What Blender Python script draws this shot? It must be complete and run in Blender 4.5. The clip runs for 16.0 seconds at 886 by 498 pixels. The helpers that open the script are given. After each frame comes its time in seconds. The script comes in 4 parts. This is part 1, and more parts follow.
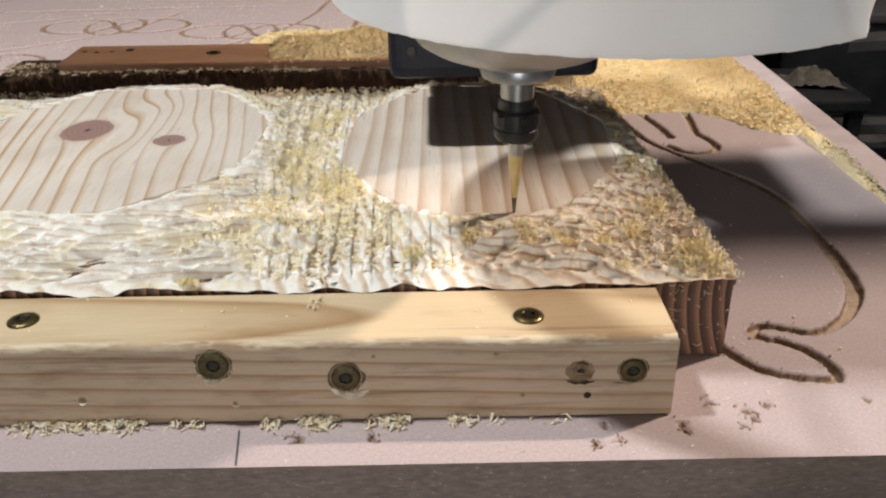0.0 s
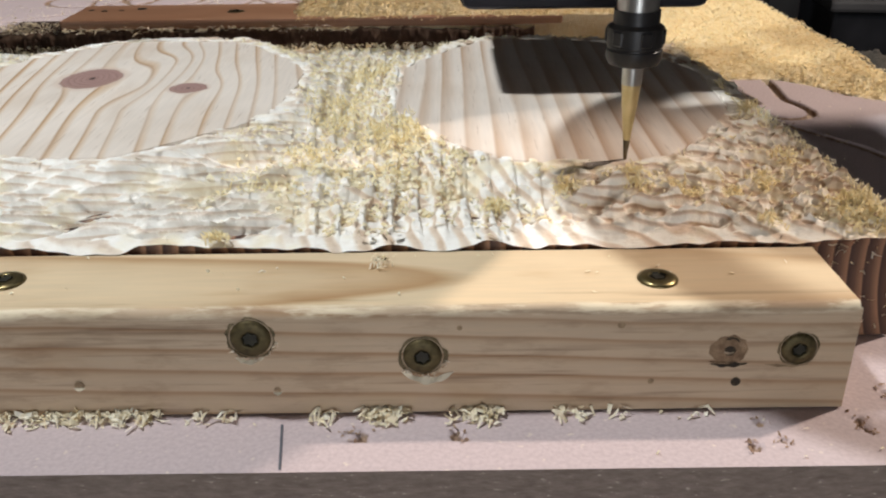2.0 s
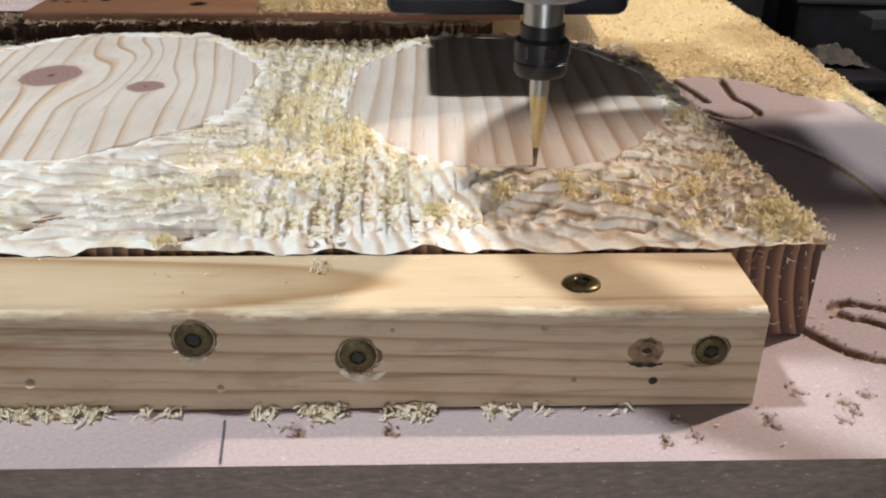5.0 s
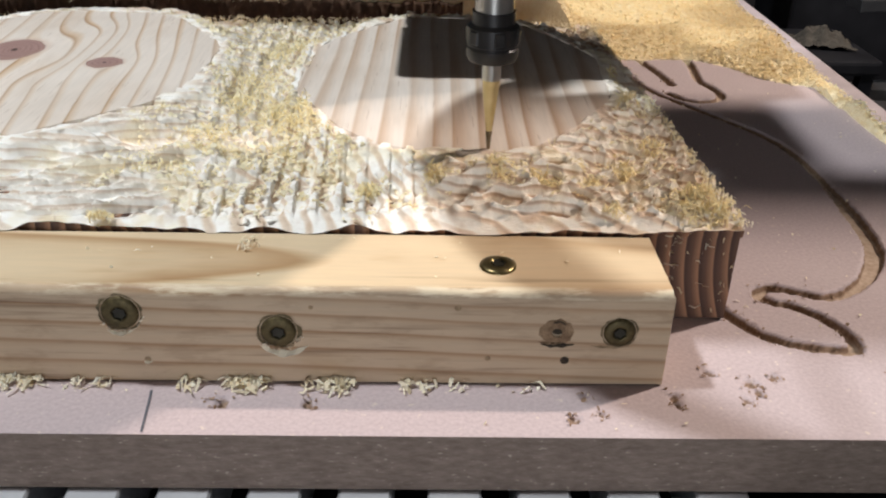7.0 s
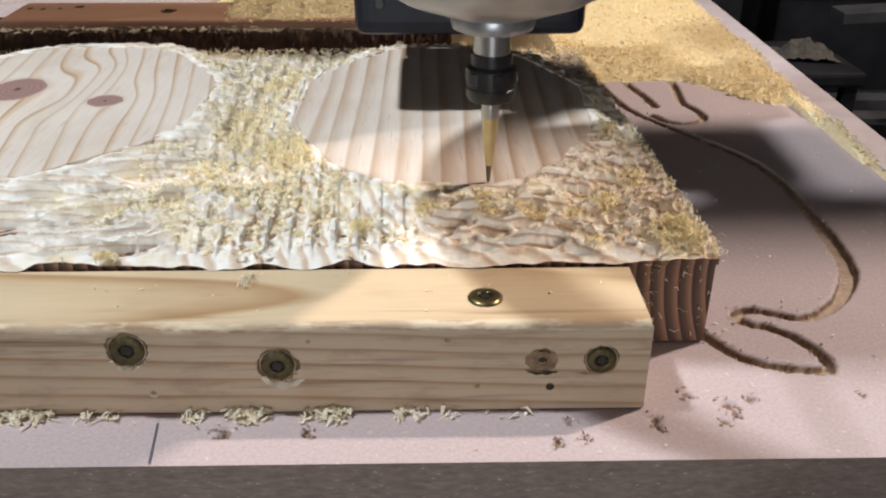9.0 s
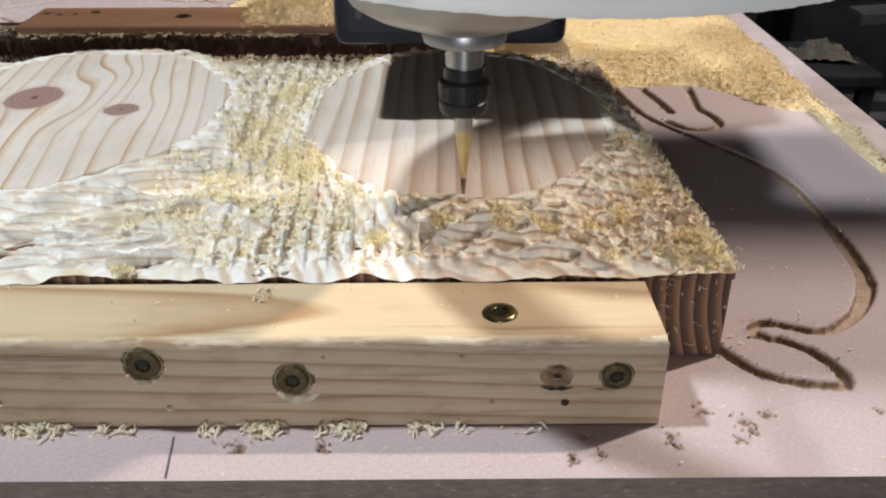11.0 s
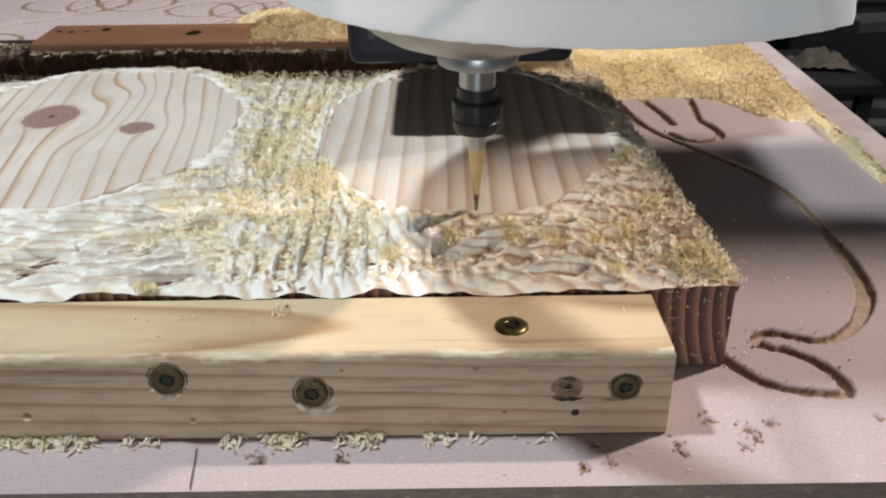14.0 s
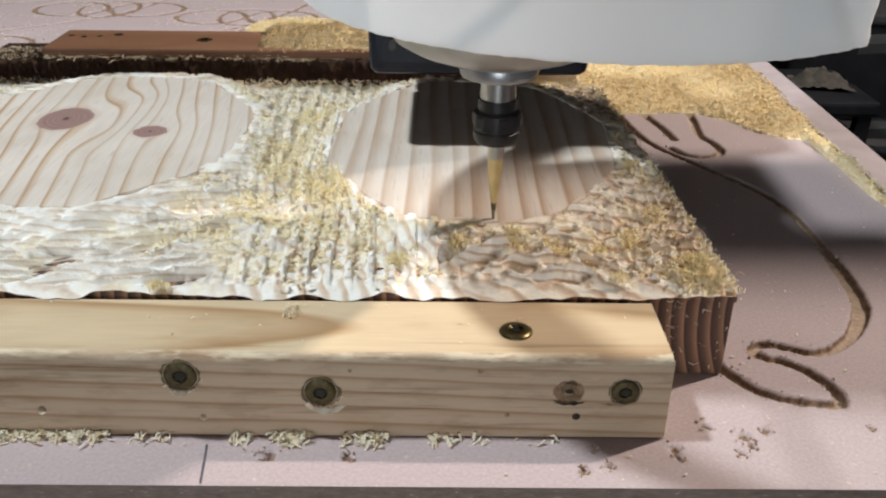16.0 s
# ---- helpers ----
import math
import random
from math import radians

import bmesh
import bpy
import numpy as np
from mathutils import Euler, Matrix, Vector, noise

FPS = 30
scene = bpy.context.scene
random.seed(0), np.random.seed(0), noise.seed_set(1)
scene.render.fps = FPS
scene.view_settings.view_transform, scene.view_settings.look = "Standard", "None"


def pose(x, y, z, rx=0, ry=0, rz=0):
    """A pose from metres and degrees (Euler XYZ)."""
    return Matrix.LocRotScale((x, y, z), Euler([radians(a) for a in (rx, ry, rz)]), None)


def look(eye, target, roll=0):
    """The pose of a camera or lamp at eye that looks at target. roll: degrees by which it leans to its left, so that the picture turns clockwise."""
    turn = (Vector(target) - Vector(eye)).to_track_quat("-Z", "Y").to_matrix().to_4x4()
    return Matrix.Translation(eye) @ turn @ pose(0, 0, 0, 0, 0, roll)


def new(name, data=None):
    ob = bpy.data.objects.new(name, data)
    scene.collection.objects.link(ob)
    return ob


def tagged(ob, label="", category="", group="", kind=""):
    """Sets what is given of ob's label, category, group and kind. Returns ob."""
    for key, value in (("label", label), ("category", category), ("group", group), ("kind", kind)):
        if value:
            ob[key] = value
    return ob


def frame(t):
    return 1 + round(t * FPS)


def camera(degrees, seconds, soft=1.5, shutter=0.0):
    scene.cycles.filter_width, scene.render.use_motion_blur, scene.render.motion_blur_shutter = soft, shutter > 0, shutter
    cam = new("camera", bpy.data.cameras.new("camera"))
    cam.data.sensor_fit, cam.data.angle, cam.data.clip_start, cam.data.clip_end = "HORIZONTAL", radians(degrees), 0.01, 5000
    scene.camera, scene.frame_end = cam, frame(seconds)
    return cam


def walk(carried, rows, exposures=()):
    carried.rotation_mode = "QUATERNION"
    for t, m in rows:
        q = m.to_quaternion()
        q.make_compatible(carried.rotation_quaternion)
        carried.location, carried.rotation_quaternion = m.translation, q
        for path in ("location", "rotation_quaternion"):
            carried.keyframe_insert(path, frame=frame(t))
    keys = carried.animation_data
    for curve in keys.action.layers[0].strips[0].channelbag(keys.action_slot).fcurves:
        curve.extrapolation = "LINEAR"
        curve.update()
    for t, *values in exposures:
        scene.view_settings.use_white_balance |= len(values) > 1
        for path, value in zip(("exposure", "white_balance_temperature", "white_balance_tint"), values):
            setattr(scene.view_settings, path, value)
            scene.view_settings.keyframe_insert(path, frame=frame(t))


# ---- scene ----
cam = camera(54.0, 16.0, soft=2.1, shutter=0.5)
PATH = [
    (0, (-0.071, -0.214, 0.169), (-0.058, 1.563, -0.747), -0.8),
    (0.5, (-0.072, -0.212, 0.168), (-0.056, 1.558, -0.764), -0.5),
    (1, (-0.077, -0.202, 0.164), (-0.048, 1.588, -0.727), 0.1),
    (1.5, (-0.087, -0.175, 0.141), (-0.065, 1.628, -0.725), -0.0),
    (2, (-0.094, -0.168, 0.126), (-0.094, 1.626, -0.757), -0.7),
    (2.5, (-0.096, -0.173, 0.13), (-0.08, 1.622, -0.752), -0.9),
    (3, (-0.095, -0.17, 0.13), (-0.071, 1.612, -0.777), -0.8),
    (3.5, (-0.093, -0.172, 0.133), (-0.052, 1.603, -0.788), -0.3),
    (4, (-0.089, -0.171, 0.133), (-0.023, 1.605, -0.785), -0.0),
    (6.5, (-0.068, -0.183, 0.143), (-0.052, 1.571, -0.818), 1.0),
    (7, (-0.061, -0.181, 0.142), (-0.032, 1.563, -0.837), 1.1),
    (7.5, (-0.064, -0.179, 0.142), (-0.053, 1.56, -0.847), 1.3),
    (8, (-0.066, -0.181, 0.15), (-0.075, 1.564, -0.828), 0.6),
    (8.5, (-0.063, -0.186, 0.155), (-0.033, 1.565, -0.812), 0.5),
    (9, (-0.059, -0.188, 0.154), (-0.024, 1.565, -0.809), 0.1),
    (11.5, (-0.06, -0.185, 0.159), (-0.074, 1.559, -0.82), -0.8),
    (12, (-0.063, -0.186, 0.158), (-0.096, 1.547, -0.84), -1.9),
    (12.5, (-0.062, -0.184, 0.163), (-0.077, 1.56, -0.815), -1.9),
    (13, (-0.062, -0.185, 0.164), (-0.066, 1.562, -0.811), -1.6),
    (13.5, (-0.064, -0.189, 0.162), (-0.073, 1.558, -0.812), -1.3),
    (14, (-0.063, -0.191, 0.165), (-0.059, 1.564, -0.795), -0.7),
    (14.5, (-0.061, -0.191, 0.165), (-0.044, 1.569, -0.787), 0.1),
    (15, (-0.06, -0.192, 0.163), (-0.039, 1.566, -0.79), 0.1),
    (15.5, (-0.062, -0.194, 0.165), (-0.048, 1.569, -0.779), 0.3),
    (16, (-0.066, -0.198, 0.167), (-0.056, 1.569, -0.77), 0.6),
]
WHITE = [(0.0, -0.06, 6900, 12), (1.3, -0.06, 6900, 12), (2.2, -0.06, 6560, 11), (9.0, 0.0, 6500, 12), (12.0, -0.03, 6350, 9), (16.0, -0.10, 6400, 9)]
walk(cam, [(t, look(eye, target, roll)) for t, eye, target, roll in PATH], WHITE)


# ---- world and lamps ----
world = bpy.data.worlds.new("world")
scene.world = world
world.use_nodes = True
world.node_tree.nodes["Background"].inputs[0].default_value = (0.9, 0.95, 1.0, 1)
world.node_tree.nodes["Background"].inputs[1].default_value = 0.05
scene.view_settings.exposure = 0.0


def area_lamp(name, at, target, watts, colour, size):
    data = bpy.data.lights.new(name, "AREA")
    data.shape, data.size, data.energy, data.color = "DISK", size, watts, colour
    ob = new(name, data)
    ob.matrix_world = look(at, target)
    return ob


# cool bench lamp high on one side, warmer lamp behind the gantry
area_lamp("cool_lamp", (-0.51, 0.04, 1.02), (-0.06, 0.12, 0.03), 11.4, (0.89, 0.96, 0.99), 0.07)
area_lamp("warm_lamp", (0.72, 0.345, 0.88), (0.0, 0.1, 0.03), 12.9, (1.0, 0.875, 0.765), 0.05)
# unseen low cool light behind the camera, added to brighten front faces
area_lamp("front_light", (-0.15, -1.45, 0.12), (-0.05, 0.0, 0.06), 7.0, (0.87, 0.94, 1.0), 0.42)


# ---- material helpers ----
class Nodes:
    """A small writer of node materials."""

    def __init__(self, name):
        self.mat = bpy.data.materials.new(name)
        self.mat.use_nodes = True
        self.t = self.mat.node_tree
        self.out = self.t.nodes["Principled BSDF"]
        geo = self.t.nodes.new("ShaderNodeTexCoord")
        self.co = geo.outputs["Object"]

    def put(self, socket, v):
        if isinstance(v, bpy.types.NodeSocket):
            self.t.links.new(v, socket)
        else:
            socket.default_value = v

    def m(self, op, a, b=0.0, c=0.0):
        n = self.t.nodes.new("ShaderNodeMath")
        n.operation = op
        for i, v in enumerate((a, b, c)):
            self.put(n.inputs[i], v)
        return n.outputs[0]

    def split(self, v):
        n = self.t.nodes.new("ShaderNodeSeparateXYZ")
        self.put(n.inputs[0], v)
        return n.outputs

    def join(self, x, y, z):
        n = self.t.nodes.new("ShaderNodeCombineXYZ")
        for i, v in enumerate((x, y, z)):
            self.put(n.inputs[i], v)
        return n.outputs[0]

    def scaled(self, sx, sy, sz):
        n = self.t.nodes.new("ShaderNodeMapping")
        self.put(n.inputs["Vector"], self.co)
        n.inputs["Scale"].default_value = (sx, sy, sz)
        return n.outputs[0]

    def noise(self, v, scale, detail=3.0, rough=0.55):
        n = self.t.nodes.new("ShaderNodeTexNoise")
        self.put(n.inputs["Vector"], v)
        n.inputs["Scale"].default_value, n.inputs["Detail"].default_value, n.inputs["Roughness"].default_value = scale, detail, rough
        return n.outputs["Fac"]

    def ramp(self, fac, *stops):
        n = self.t.nodes.new("ShaderNodeValToRGB")
        self.put(n.inputs[0], fac)
        e = n.color_ramp.elements
        while len(e) < len(stops):
            e.new(0.5)
        for el, (p, c) in zip(e, stops):
            el.position, el.color = p, (*c, 1) if len(c) == 3 else c
        return n.outputs[0]

    def mix(self, fac, a, b, kind="MIX"):
        n = self.t.nodes.new("ShaderNodeMix")
        n.data_type, n.blend_type = "RGBA", kind
        self.put(n.inputs[0], fac)
        for s, v in ((n.inputs[6], a), (n.inputs[7], b)):
            self.put(s, (*v, 1) if isinstance(v, tuple) else v)
        return n.outputs[2]

    def step(self, v, lo, hi):
        n = self.t.nodes.new("ShaderNodeMapRange")
        n.interpolation_type = "SMOOTHSTEP"
        self.put(n.inputs[0], v)
        n.inputs[1].default_value, n.inputs[2].default_value = lo, hi
        return n.outputs[0]

    def island(self):
        return self.t.nodes.new("ShaderNodeNewGeometry").outputs["Random Per Island"]

    def bump(self, height, depth, strength=0.6):
        n = self.t.nodes.new("ShaderNodeBump")
        n.inputs["Strength"].default_value, n.inputs["Distance"].default_value = strength, depth
        self.put(n.inputs["Height"], height)
        self.t.links.new(n.outputs[0], self.out.inputs["Normal"])

    def done(self, colour, rough, metal=0.0, **more):
        self.put(self.out.inputs["Base Color"], (*colour, 1) if isinstance(colour, tuple) else colour)
        self.put(self.out.inputs["Roughness"], rough)
        self.out.inputs["Metallic"].default_value = metal
        for k, v in more.items():
            self.put(self.out.inputs[k.replace("_", " ")], v)
        return self.mat


def plain(name, a, b, scale, rough, metal=0.0, bump=0.0, **more):
    n = Nodes(name)
    f = n.noise(n.co, scale, 5)
    if bump:
        n.bump(n.noise(n.co, scale * 3, 4), bump)
    return n.done(n.ramp(f, (0.3, a), (0.7, b)), rough, metal, **more)


def mdf_face():
    n = Nodes("mdf_face")
    x, y, z = n.split(n.co)
    fine = n.noise(n.co, 900, 3)
    cloud = n.noise(n.co, 14, 4)
    c = n.ramp(fine, (0.3, (0.425, 0.340, 0.343)), (0.7, (0.515, 0.418, 0.422)))
    c = n.mix(n.m("MULTIPLY", n.step(cloud, 0.5, 0.75), 0.35), c, (0.57, 0.475, 0.47))
    dust = n.step(n.noise(n.co, 420, 2), 0.66, 0.74)
    c = n.mix(n.m("MULTIPLY", dust, 0.5), c, (0.72, 0.62, 0.50))
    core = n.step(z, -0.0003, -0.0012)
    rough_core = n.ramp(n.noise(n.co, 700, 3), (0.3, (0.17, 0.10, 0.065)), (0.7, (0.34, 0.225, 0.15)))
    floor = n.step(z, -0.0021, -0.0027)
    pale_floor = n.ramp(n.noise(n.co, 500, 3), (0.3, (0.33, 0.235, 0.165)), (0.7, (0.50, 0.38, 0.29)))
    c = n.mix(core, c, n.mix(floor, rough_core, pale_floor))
    n.bump(fine, 0.0002, 0.2)
    return n.done(c, 0.75)


def mdf_edge():
    n = Nodes("mdf_edge")
    v = n.scaled(1, 1, 3)
    c = n.ramp(n.noise(v, 260, 5, 0.65), (0.25, (0.150, 0.106, 0.084)), (0.75, (0.285, 0.218, 0.183)))
    c = n.mix(n.step(n.noise(v, 520, 2), 0.68, 0.76), c, (0.5, 0.43, 0.35))
    n.bump(n.noise(v, 500, 4), 0.0006, 0.7)
    return n.done(c, 0.9)


def ring_wood(name, early, late, pith, along, pitch, wander, slope=0.0, fuzz=0.0, knots=(), worn_and_shaded=False, pale=0.55, band=0.45):
    """Softwood: rings round a pith line that runs along x or y; latewood bands with fibre streaks."""
    n = Nodes(name)
    x, y, z = n.split(n.co)
    a, b = (y, x) if along == "x" else (x, y)
    stretch = n.scaled(2.2, 9, 9) if along == "x" else n.scaled(9, 2.2, 9)
    w = n.noise(stretch, 1.6, 2)
    for kx, ky, amp, size in knots:
        dx, dy = n.m("SUBTRACT", x, kx), n.m("MULTIPLY", n.m("SUBTRACT", y, ky), 0.55)
        d2 = n.m("ADD", n.m("MULTIPLY", dx, dx), n.m("MULTIPLY", dy, dy))
        push = n.m("DIVIDE", n.m("MULTIPLY", dx, amp), n.m("ADD", d2, size * size))
        a = n.m("SUBTRACT", a, push)
    if knots:
        a = n.m("ADD", a, n.m("MULTIPLY", n.m("MULTIPLY", n.m("SUBTRACT", y, 0.15), 0.15), n.step(x, -0.125, -0.150)))
        ax = n.m("DIVIDE", n.m("ADD", x, 0.205), 0.0115)
        arch = n.m("MULTIPLY", n.m("POWER", 2.718, n.m("MULTIPLY", n.m("MULTIPLY", ax, ax), -1.0)), n.m("MULTIPLY", n.step(y, 0.224, 0.186), n.step(y, 0.118, 0.158)))
        a = n.m("SUBTRACT", a, n.m("MULTIPLY", arch, 0.0105))
        a = n.m("ADD", a, n.m("MULTIPLY", n.noise(n.join(n.m("MULTIPLY", a, 85.0), n.m("MULTIPLY", y, 2.0), 0.0), 1.0, 2), 0.010))
    da = n.m("SUBTRACT", a, pith[0])
    dz = n.m("ADD", n.m("SUBTRACT", z, pith[1]), n.m("MULTIPLY", b, slope))
    r = n.m("SQRT", n.m("ADD", n.m("MULTIPLY", da, da), n.m("MULTIPLY", dz, dz)))
    phase = n.m("ADD", n.m("DIVIDE", r, pitch), n.m("MULTIPLY", w, wander))
    f = n.m("FRACT", phase)
    mix_mid = 0.72 if band > 0.2 else 0.25
    mid = tuple(e * mix_mid + l * (1 - mix_mid) for e, l in zip(early, late))
    if knots:
        thin = n.ramp(f, (0.0, early), (0.62, early), (0.82, (0.71, 0.52, 0.35)), (0.91, late), (0.97, mid), (1.0, early))
        soft_late = tuple(0.25 * e + 0.75 * v for e, v in zip(early, late))
        wide = n.ramp(f, (0.0, early), (0.30, early), (0.58, mid), (0.88, soft_late), (0.96, mid), (1.0, early))
        c = n.mix(n.step(x, -0.165, -0.125), thin, wide)
    else:
        c = n.ramp(f, (0.0, early), (band, early), (0.45 + 0.6 * band, mid), (0.9, late), (0.97, mid), (1.0, early))
    fade = n.step(n.noise(stretch, 2.7, 2), 0.34, 0.62)
    c = n.mix(n.m("MULTIPLY", fade, pale), c, tuple(0.9 * v for v in early))
    streak = n.noise(n.scaled(60, 900, 900) if along == "x" else n.scaled(900, 60, 900), 1.0, 3)
    c = n.mix(0.22, c, n.ramp(streak, (0.3, tuple(v * 0.55 for v in early)), (0.7, early)), "MULTIPLY")
    c = n.mix(0.5, c, n.ramp(n.noise(n.co, 25, 3), (0.3, (0.8, 0.76, 0.72)), (0.7, (1, 1, 1))), "MULTIPLY")
    if knots:
        dash = n.step(n.noise(n.scaled(1300, 55, 1300), 1.0, 2), 0.665, 0.72)
        c = n.mix(n.m("MULTIPLY", dash, 0.4), c, (0.33, 0.22, 0.15))
        blotch = n.step(n.noise(n.scaled(55, 16, 55), 1.0, 3), 0.45, 0.75)
        c = n.mix(n.m("MULTIPLY", blotch, 0.45), c, n.mix(1.0, c, (0.84, 0.76, 0.68), "MULTIPLY"))
    for kx, ky, amp, size in knots:
        dx, dy = n.m("SUBTRACT", x, kx), n.m("MULTIPLY", n.m("SUBTRACT", y, ky), 0.80 if size > 0.008 else 1.05)
        d = n.m("SQRT", n.m("ADD", n.m("MULTIPLY", dx, dx), n.m("MULTIPLY", dy, dy)))
        d = n.m("ADD", d, n.m("MULTIPLY", n.m("SUBTRACT", n.noise(n.co, 160, 2), 0.5), 0.003))
        inside = n.step(d, size * 1.10, size * 0.98)
        c = n.mix(n.m("MULTIPLY", n.step(d, size * 1.40, size * 1.05), 0.5), c, (0.60, 0.43, 0.33))
        rings = n.m("FRACT", n.m("DIVIDE", d, 0.0022))
        core = n.ramp(rings, (0.0, (0.31, 0.185, 0.165)), (0.7, (0.37, 0.225, 0.195)), (1.0, (0.25, 0.135, 0.115)))
        core = n.mix(n.step(d, size * 0.16, size * 0.06), core, (0.06, 0.03, 0.025))
        c = n.mix(inside, c, core)
    if worn_and_shaded:
        # front face: weathered grey, plus its shade put into the colour
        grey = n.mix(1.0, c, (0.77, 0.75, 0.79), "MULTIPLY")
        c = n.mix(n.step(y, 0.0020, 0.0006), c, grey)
        line = n.noise(n.scaled(16, 420, 420), 1.0, 3, 0.6)
        c = n.mix(n.m("MULTIPLY", n.step(line, 0.52, 0.70), n.step(y, 0.0085, 0.0035)), c, n.mix(1.0, c, (0.62, 0.58, 0.55), "MULTIPLY"))
        pale_edge = n.m("MULTIPLY", n.step(n.noise(n.scaled(70, 300, 300), 1.0, 4, 0.7), 0.44, 0.60), n.m("MULTIPLY", n.step(z, 0.0258, 0.0270), n.step(y, 0.0030, 0.0012)))
        c = n.mix(n.m("MULTIPLY", pale_edge, 0.8), c, (0.76, 0.64, 0.46))
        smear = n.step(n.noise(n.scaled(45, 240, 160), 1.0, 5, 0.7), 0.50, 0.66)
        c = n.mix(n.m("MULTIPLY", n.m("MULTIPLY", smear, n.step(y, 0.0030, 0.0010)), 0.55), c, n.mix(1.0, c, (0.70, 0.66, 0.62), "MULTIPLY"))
        stain = n.step(n.noise(n.scaled(30, 90, 90), 1.0, 3), 0.56, 0.75)
        c = n.mix(n.m("MULTIPLY", stain, 0.35), c, n.mix(1.0, c, (0.72, 0.58, 0.42), "MULTIPLY"))
    if fuzz:
        n.bump(n.noise(n.co, 700, 4, 0.7), 0.0008 * fuzz, 0.8)
    else:
        n.bump(streak, 0.0001, 0.4)
    return n.done(c, 0.62)


def carved_wood():
    n = Nodes("carved_pine")
    x, y, z = n.split(n.co)
    w = n.noise(n.scaled(30, 12, 30), 1.0, 3)
    r = n.m("ADD", n.m("ADD", x, n.m("MULTIPLY", y, 0.03)), n.m("MULTIPLY", z, 1.3))
    r = n.m("ADD", n.m("DIVIDE", r, 0.0068), n.m("MULTIPLY", w, 1.5))
    pale, cream, tan, brown = (0.935, 0.91, 0.868), (0.90, 0.838, 0.765), (0.66, 0.49, 0.34), (0.50, 0.32, 0.19)
    bands = n.ramp(n.m("FRACT", r), (0.0, pale), (0.45, pale), (0.62, tan), (0.82, brown), (0.90, tan), (1.0, pale))
    slow = n.m("ADD", n.m("DIVIDE", n.m("ADD", n.m("MULTIPLY", x, 0.35), n.m("MULTIPLY", z, 2.4)), 0.0060), n.m("MULTIPLY", n.noise(n.scaled(14, 5, 14), 1.0, 2), 4.0))
    flat = n.ramp(n.m("FRACT", slow), (0.0, pale), (0.52, cream), (0.74, tan), (0.85, brown), (0.93, tan), (1.0, pale))
    zone = n.step(n.m("ADD", x, n.m("MULTIPLY", n.m("SUBTRACT", n.noise(n.co, 30, 2), 0.5), 0.05)), -0.150, -0.112)
    c = n.mix(zone, n.mix(0.32, flat, pale), n.mix(0.16, bands, cream))
    deep = n.m("ADD", n.m("DIVIDE", n.m("ADD", n.m("MULTIPLY", x, 0.5), n.m("MULTIPLY", z, 2.2)), 0.0068), n.m("MULTIPLY", w, 3.0))
    tongues = n.ramp(n.m("FRACT", deep), (0.0, (0.92, 0.86, 0.77)), (0.50, (0.91, 0.82, 0.71)), (0.68, (0.64, 0.45, 0.30)), (0.83, (0.44, 0.265, 0.155)), (0.92, tan), (1.0, (0.92, 0.86, 0.77)))
    c = n.mix(n.step(n.m("ADD", x, n.m("MULTIPLY", y, 0.2)), -0.062, -0.040), c, tongues)
    c = n.mix(0.26, c, n.ramp(n.noise(n.co, 260, 4, 0.65), (0.32, (0.56, 0.42, 0.30)), (0.5, (0.87, 0.80, 0.71)), (0.7, (0.93, 0.90, 0.85))))
    c = n.mix(n.m("MULTIPLY", n.step(n.noise(n.co, 55, 3), 0.52, 0.68), 0.40), c, (0.84, 0.71, 0.42))
    n.bump(n.noise(n.scaled(420, 900, 420), 1.0, 4, 0.65), 0.0006, 0.7)
    return n.done(c, 0.85)


def chips(name, *colours):
    n = Nodes(name)
    r = n.island()
    k = len(colours) - 1
    c = n.ramp(r, *[(i / k, col) for i, col in enumerate(colours)])
    mat = n.done(c, 0.8)
    thin = n.t.nodes.new("ShaderNodeBsdfTranslucent")
    n.put(thin.inputs["Color"], c)
    both = n.t.nodes.new("ShaderNodeMixShader")
    both.inputs[0].default_value = 0.38
    n.t.links.new(n.out.outputs[0], both.inputs[1])
    n.t.links.new(thin.outputs[0], both.inputs[2])
    n.t.links.new(both.outputs[0], n.t.nodes["Material Output"].inputs[0])
    return mat


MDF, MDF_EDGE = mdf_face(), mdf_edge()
MDF_STRIP = plain("dusty_mdf", (0.42, 0.360, 0.375), (0.52, 0.45, 0.468), 40, 0.75)
RAIL_WOOD = ring_wood("rail_pine", (0.80, 0.635, 0.43), (0.50, 0.305, 0.15), (0.013, -0.030), "x", 0.0050, 2.1, slope=0.03, worn_and_shaded=True)
KNOTS = ((-0.2290, 0.164, 0.00010, 0.0108), (-0.1880, 0.149, 0.00008, 0.0066))
TOP_WOOD = ring_wood("planed_pine", (0.86, 0.772, 0.695), (0.46, 0.25, 0.105), (0.30, -0.03), "y", 0.0080, 1.1, knots=KNOTS, band=0.28, pale=0.5)
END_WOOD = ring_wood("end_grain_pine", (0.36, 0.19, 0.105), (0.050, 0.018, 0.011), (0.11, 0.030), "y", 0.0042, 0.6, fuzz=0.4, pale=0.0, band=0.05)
CARVED = carved_wood()
# near-black because the shade under the strip is put into the colour
STRIP_DARK = plain("shade_dark_packing", (0.035, 0.02, 0.014), (0.075, 0.042, 0.028), 60, 0.8)
STRIP_WOOD = ring_wood("reddish_strip_wood", (0.52, 0.31, 0.20), (0.42, 0.23, 0.14), (0.3, -0.1), "x", 0.009, 2.0)
CHIP_GOLD = chips("golden_shavings", (0.95, 0.85, 0.56), (0.92, 0.78, 0.45), (0.96, 0.91, 0.72), (0.89, 0.73, 0.40))
